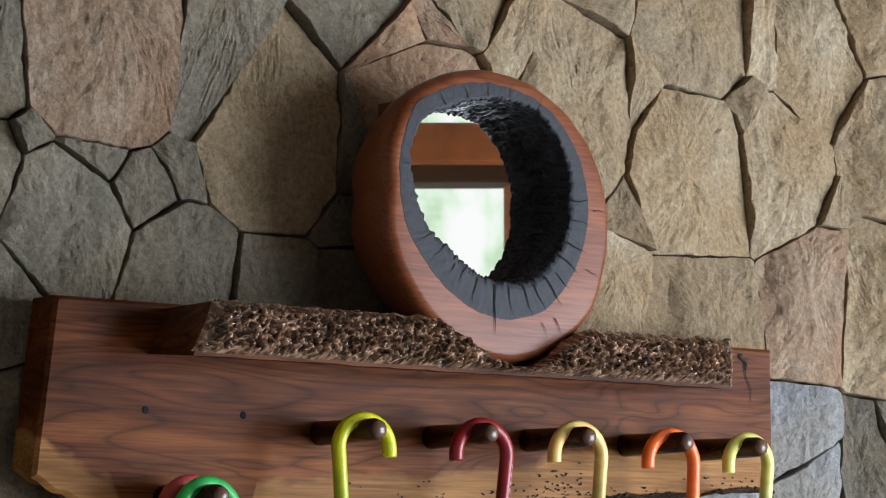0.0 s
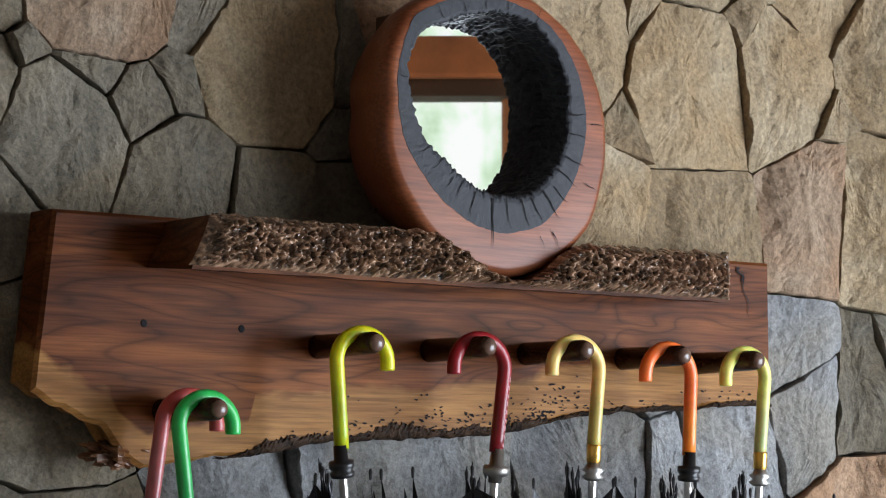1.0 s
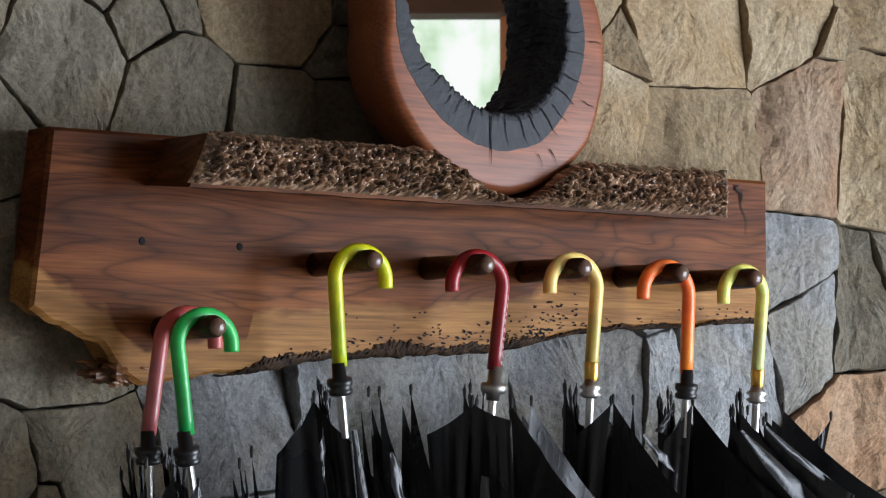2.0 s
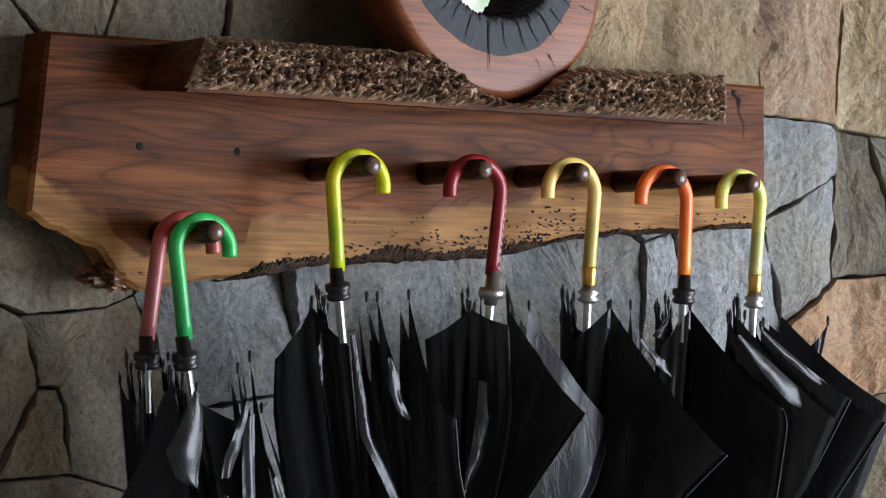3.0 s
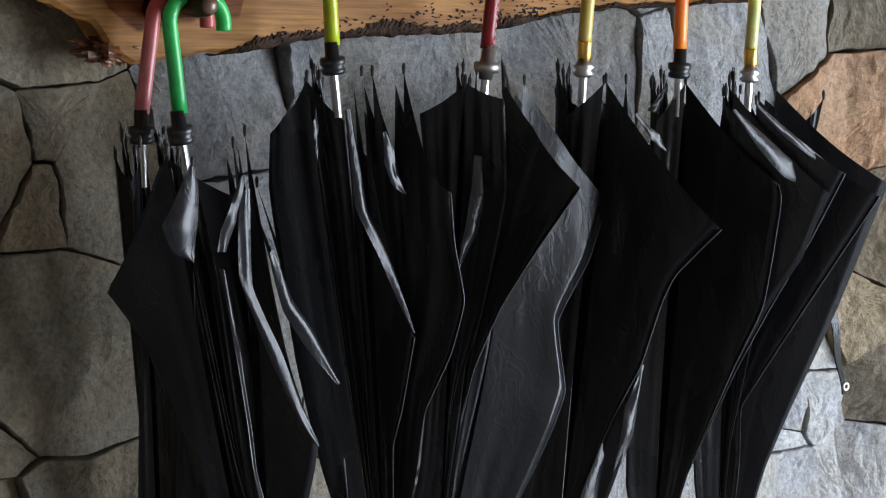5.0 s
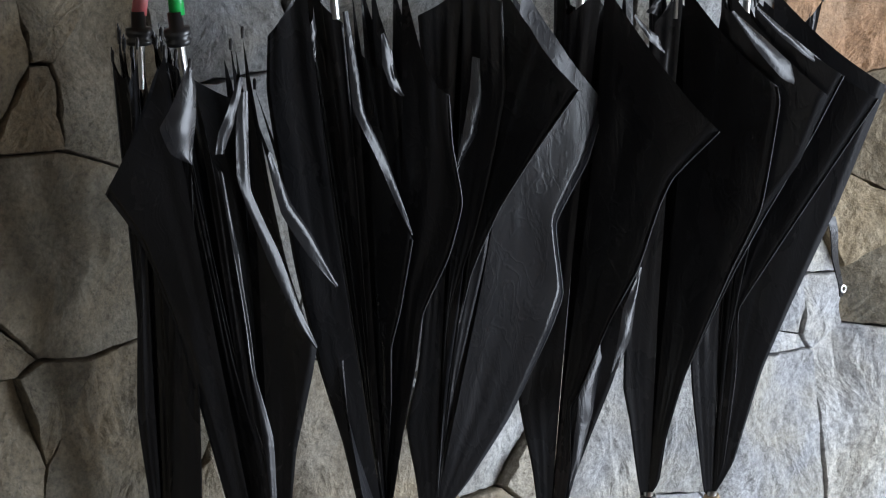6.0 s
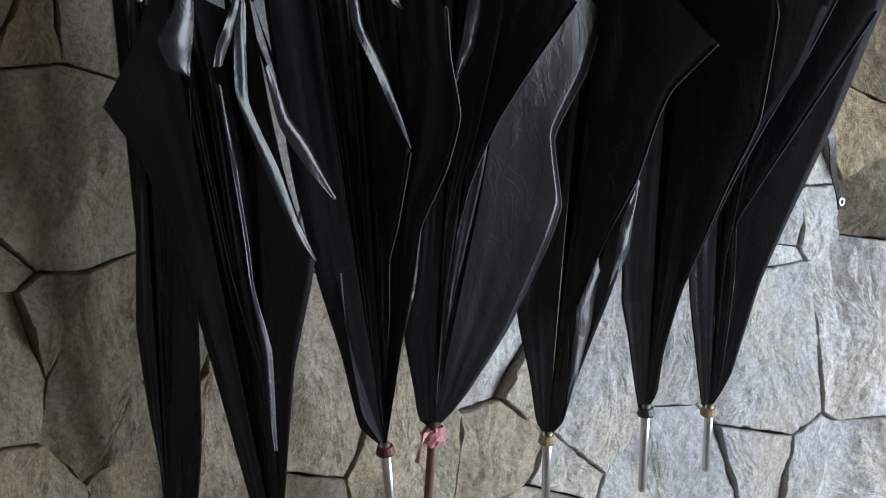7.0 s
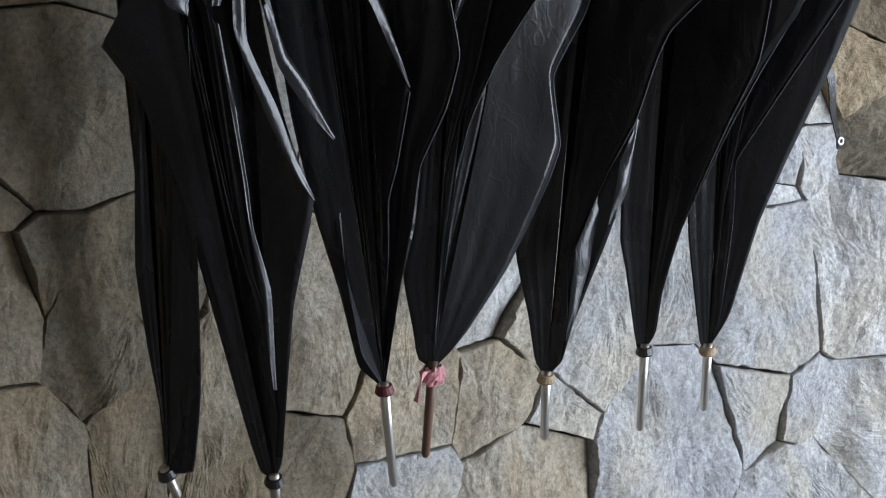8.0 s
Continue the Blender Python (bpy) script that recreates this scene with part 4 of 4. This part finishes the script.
# ---- the stone wall ----
STONES = []  # u, z and weight of each stone
STONES += [(-0.462, 1.956, 0.0081), (-0.613, 1.938, -0.0009), (-0.335, 1.949, 0.0034), (-0.253, 1.894, 0.0079), (-0.108, 2.056, 0.0007), (-0.067, 2.016, 0.0015), (-0.035, 2.034, 0.0005), (0.010, 2.084, 0.0002)]
STONES += [(-0.035, 1.946, 0.0069), (0.093, 2.032, -0.0030), (0.211, 1.974, 0.0069), (0.256, 2.101, -0.0068), (0.407, 2.070, 0.0058), (0.527, 2.073, -0.0020), (0.612, 2.079, 0.0014), (0.327, 1.987, 0.0009)]
STONES += [(0.401, 1.928, 0.0107), (0.481, 1.982, 0.0020), (0.532, 1.944, 0.0048), (0.296, 1.885, -0.0036), (0.267, 1.762, -0.0061), (0.413, 1.740, -0.0000), (0.630, 1.887, -0.0089), (0.623, 1.758, 0.0010)]
STONES += [(0.613, 1.533, 0.0026), (0.751, 2.130, -0.0019), (0.778, 1.991, 0.0037), (0.727, 1.753, 0.0033), (0.690, 1.520, 0.0029), (-0.545, 1.850, -0.0049), (-0.507, 1.777, 0.0013), (-0.468, 1.847, -0.0017)]
STONES += [(-0.424, 1.818, -0.0016), (-0.373, 1.852, -0.0026), (-0.375, 1.736, -0.0001), (-0.249, 1.724, -0.0029), (-0.139, 1.729, -0.0032), (-0.155, 1.887, -0.0002), (-0.147, 1.816, -0.0030), (-0.612, 1.818, -0.0024)]
STONES += [(-0.602, 1.686, -0.0032), (-0.537, 1.499, 0.0048), (-0.594, 1.329, 0.0003), (-0.524, 1.344, -0.0029), (-0.522, 1.292, -0.0028), (-0.461, 1.300, -0.0013), (-0.515, 1.118, 0.0052), (-0.303, 1.367, -0.0028)]
STONES += [(-0.059, 1.415, 0.0136), (0.222, 1.436, 0.0018), (0.343, 1.433, -0.0055), (0.460, 1.464, -0.0011), (0.618, 1.522, 0.0033), (0.694, 1.521, 0.0025), (0.699, 1.403, -0.0010), (0.755, 1.193, -0.0042)]
STONES += [(0.699, 1.080, -0.0045), (0.755, 0.983, -0.0014), (0.734, 0.825, 0.0111), (0.639, 1.045, -0.0049), (0.579, 0.975, -0.0024), (0.638, 0.974, -0.0034), (0.568, 0.918, -0.0022), (0.570, 0.803, 0.0115)]
STONES += [(0.539, 0.666, 0.0016), (0.635, 0.649, -0.0020), (0.741, 0.617, 0.0008), (0.660, 0.548, -0.0036), (0.601, 0.522, -0.0012), (0.396, 0.618, 0.0096), (0.411, 0.806, -0.0052), (0.243, 0.787, 0.0002)]
STONES += [(0.104, 0.738, -0.0003), (0.180, 0.703, -0.0035), (0.147, 0.604, 0.0015), (-0.043, 0.638, -0.0030), (-0.046, 0.748, 0.0013), (0.087, 0.841, -0.0022), (0.152, 0.805, -0.0012), (-0.208, 0.702, 0.0015)]
STONES += [(-0.182, 0.821, 0.0051), (-0.328, 0.767, -0.0031), (-0.585, 1.030, -0.0027), (-0.574, 0.909, 0.0025), (-0.526, 0.926, 0.0004), (-0.459, 0.893, 0.0032), (-0.577, 0.771, -0.0004), (-0.389, 0.776, -0.0034)]
STONES += [(-0.087, 2.155, -0.0000), (0.224, 2.184, -0.0054), (0.885, 2.203, -0.0000), (0.035, 2.136, -0.0032), (0.907, 2.097, -0.0000), (-0.705, 2.039, -0.0004), (-0.735, 1.890, -0.0003), (0.017, 1.872, 0.0000)]
STONES += [(0.066, 1.901, -0.0000), (0.068, 1.866, 0.0000), (0.830, 1.778, -0.0025), (-0.704, 1.663, -0.0041), (-0.422, 1.573, 0.0000), (-0.132, 1.591, -0.0000), (0.303, 1.577, -0.0006), (-0.416, 1.535, -0.0039)]
STONES += [(-0.118, 1.521, -0.0000), (-0.714, 1.314, 0.0000), (-0.291, 1.270, -0.0066), (-0.114, 1.287, 0.0000), (0.200, 1.212, -0.0000), (0.387, 1.213, 0.0000), (0.924, 1.174, -0.0000), (-0.272, 1.102, -0.0000)]
STONES += [(-0.104, 1.103, -0.0000), (0.210, 1.111, -0.0000), (0.382, 1.115, 0.0000), (0.866, 0.953, -0.0013), (-0.697, 0.920, -0.0002), (-0.703, 0.758, -0.0004), (0.850, 0.823, -0.0000), (0.568, 0.420, -0.0001)]
BEND = 0.683  # beyond this u the wall turns towards the room


def wall_n(u):
    return max(0.0, u - BEND) * math.tan(radians(25))


rnd = random.Random(11)
for k in range(-10, 14):
    for j in range(-1, 13):
        u, z = k * 0.27 + rnd.uniform(-0.07, 0.07) + 0.1, j * 0.26 + rnd.uniform(-0.06, 0.06)
        if not (-0.86 < u < 1.05 and 0.36 < z < 2.30):
            STONES.append((u, z, rnd.uniform(-0.005, 0.008)))
RUST = [(-0.47, 1.95), (-0.46, 2.04), (-0.46, 2.12), (0.70, 1.33), (0.595, 1.75), (-0.065, 1.995)]
PALE_SPOTS = [(0.53, 0.95), (0.37, 0.68), (0.53, 0.72), (0.17, 0.62), (0.58, 1.10), (0.45, 0.82)]


def cell(i):
    """The outline of stone i: the part of the wall that is nearer to it, by weight, than to any other."""
    u0, z0, w0 = STONES[i]
    a, b, c, d = max(u0 - 0.7, -2.6), min(u0 + 0.7, 3.56), max(z0 - 0.7, 0.0), min(z0 + 0.7, 3.0)
    poly = [(a, c), (b, c), (b, d), (a, d)]
    for j, (u1, z1, w1) in enumerate(STONES):
        if j == i or abs(u1 - u0) > 1.0 or abs(z1 - z0) > 1.0:
            continue
        a, b = 2 * (u1 - u0), 2 * (z1 - z0)
        c = u1 * u1 + z1 * z1 - w1 - u0 * u0 - z0 * z0 + w0
        out = []
        for p, q in zip(poly, poly[1:] + poly[:1]):
            dp, dq = a * p[0] + b * p[1] - c, a * q[0] + b * q[1] - c
            if dp <= 0:
                out.append(p)
            if (dp < 0) != (dq < 0):
                f = dp / (dp - dq)
                out.append((p[0] + (q[0] - p[0]) * f, p[1] + (q[1] - p[1]) * f))
        poly = out
        if len(poly) < 3:
            return None
    return poly


def stone(wall, i):
    poly = cell(i)
    if not poly:
        return
    cu, cz = sum(p[0] for p in poly) / len(poly), sum(p[1] for p in poly) / len(poly)
    size = sum(math.dist(p, (cu, cz)) for p in poly) / len(poly)
    if size < 0.012 or not (-2.6 < cu < 3.56 and 0 < cz < 3.0):
        return
    near = -0.9 < cu < 1.1 and 0.4 < cz < 2.3
    step, outline = 0.0085 if near else 0.08, []
    for p, q in zip(poly, poly[1:] + poly[:1]):
        m = max(1, int(math.dist(p, q) / step))
        outline += [(p[0] + (q[0] - p[0]) * k / m, p[1] + (q[1] - p[1]) * k / m) for k in range(m)]
    r = random.Random(i)
    high, tu, tz = r.uniform(-0.001, 0.007), r.uniform(-0.05, 0.05), r.uniform(-0.05, 0.05)
    cuts = [(r.uniform(0, 6.28), r.uniform(0.25, 0.95) * size, r.uniform(0.06, 0.24)) for _ in range(6)]  # planes struck off the face
    verts, m, count = [], len(outline), max(5, int(size / 0.010)) if near else 5
    for ring in range(-2, count):
        scale = 1.0 if ring < 0 else 1 - (ring + 0.15) / count
        for u, z in outline:
            d = math.dist((u, z), (cu, cz)) + 1e-6
            wob = 0.0036 * noise.noise(Vector((u * 24, z * 24, 3))) + 0.0030 * noise.noise(Vector((u * 70, z * 70, i)))
            k = max(0.02, (d * scale - (0.0006 + abs(wob)) * scale) / d)
            pu, pz = cu + (u - cu) * k, cz + (z - cz) * k
            if ring == -2:
                n = -0.06
            else:
                warp = 0.02 * fractal(pu * 9, pz * 9, i)
                n = high + tu * (pu - cu) + tz * (pz - cz) - (0.0030 if ring < 0 else 0.0)
                n += 0.007 * fractal(pu * 11 + i, pz * 9, i * 1.7) + 0.006 * abs(noise.noise(Vector((pu * 26 + 40 * warp, pz * 19, i * 2.3)))) + 0.0026 * fractal(pu * 75, pz * 55, i, 3)
                for turn, far, slope in cuts:
                    n -= slope * max(0.0, (pu - cu) * math.cos(turn) + (pz - cz) * math.sin(turn) - far + warp)
                n = max(min(n, 0.024), -0.010)
            verts.append(at(pu - cu, n + wall_n(pu) - wall_n(cu), pz - cz))
    last = count + 1
    faces = grid_faces(count + 2, m, True) + [tuple(last * m + k for k in range(m))]
    # Tone by place: pale low down is part stone colour, part painted light.
    tone = "rust" if any(math.dist((cu, cz), s) < 0.085 for s in RUST) else "pale" if any(math.dist((cu, cz), s) < 0.09 for s in PALE_SPOTS) else ("pale" if cu > 0.25 else "buff" if r.random() < 0.6 or cu < -0.1 else "pale") if cz < 0.97 and cu > -0.25 else "slate" if 1.05 < cz < 1.62 and -0.42 < cu < 0.66 else "tan" if (cu > -0.02 and cz > 1.6) or (cu > -0.3 and r.random() < 0.2) else "grey"
    ob = part("stone", (verts, faces), STONE[tone], wall)
    ob.location = at(cu, wall_n(cu), cz)


def stone_wall():
    wall = thing("wall_north", WALL, "rough fitted wall of irregular brown and grey stones", "wall", "", "structure")
    back, verts = [(-2.6, 0.0), (BEND, 0.0), (3.6, wall_n(3.6))], []
    for n in (-0.035, -0.4):
        for u, off in back:
            verts += [at(u, off + n, -0.1), at(u, off + n, 3.05)]
    faces = [(0, 2, 3, 1), (2, 4, 5, 3), (6, 7, 9, 8), (8, 9, 11, 10), (0, 1, 7, 6), (4, 10, 11, 5), (1, 3, 9, 7), (3, 5, 11, 9), (0, 6, 8, 2), (2, 8, 10, 4)]
    part("mortar", (verts, faces), MORTAR, wall, "dark recessed joints")
    for i in range(len(STONES)):
        stone(wall, i)
    side = part("wall_plain", wbox(-4.4, -2.6, -0.4, 0.0, -0.1, 3.0), PLASTER, wall, "plain plastered stretch")


stone_wall()
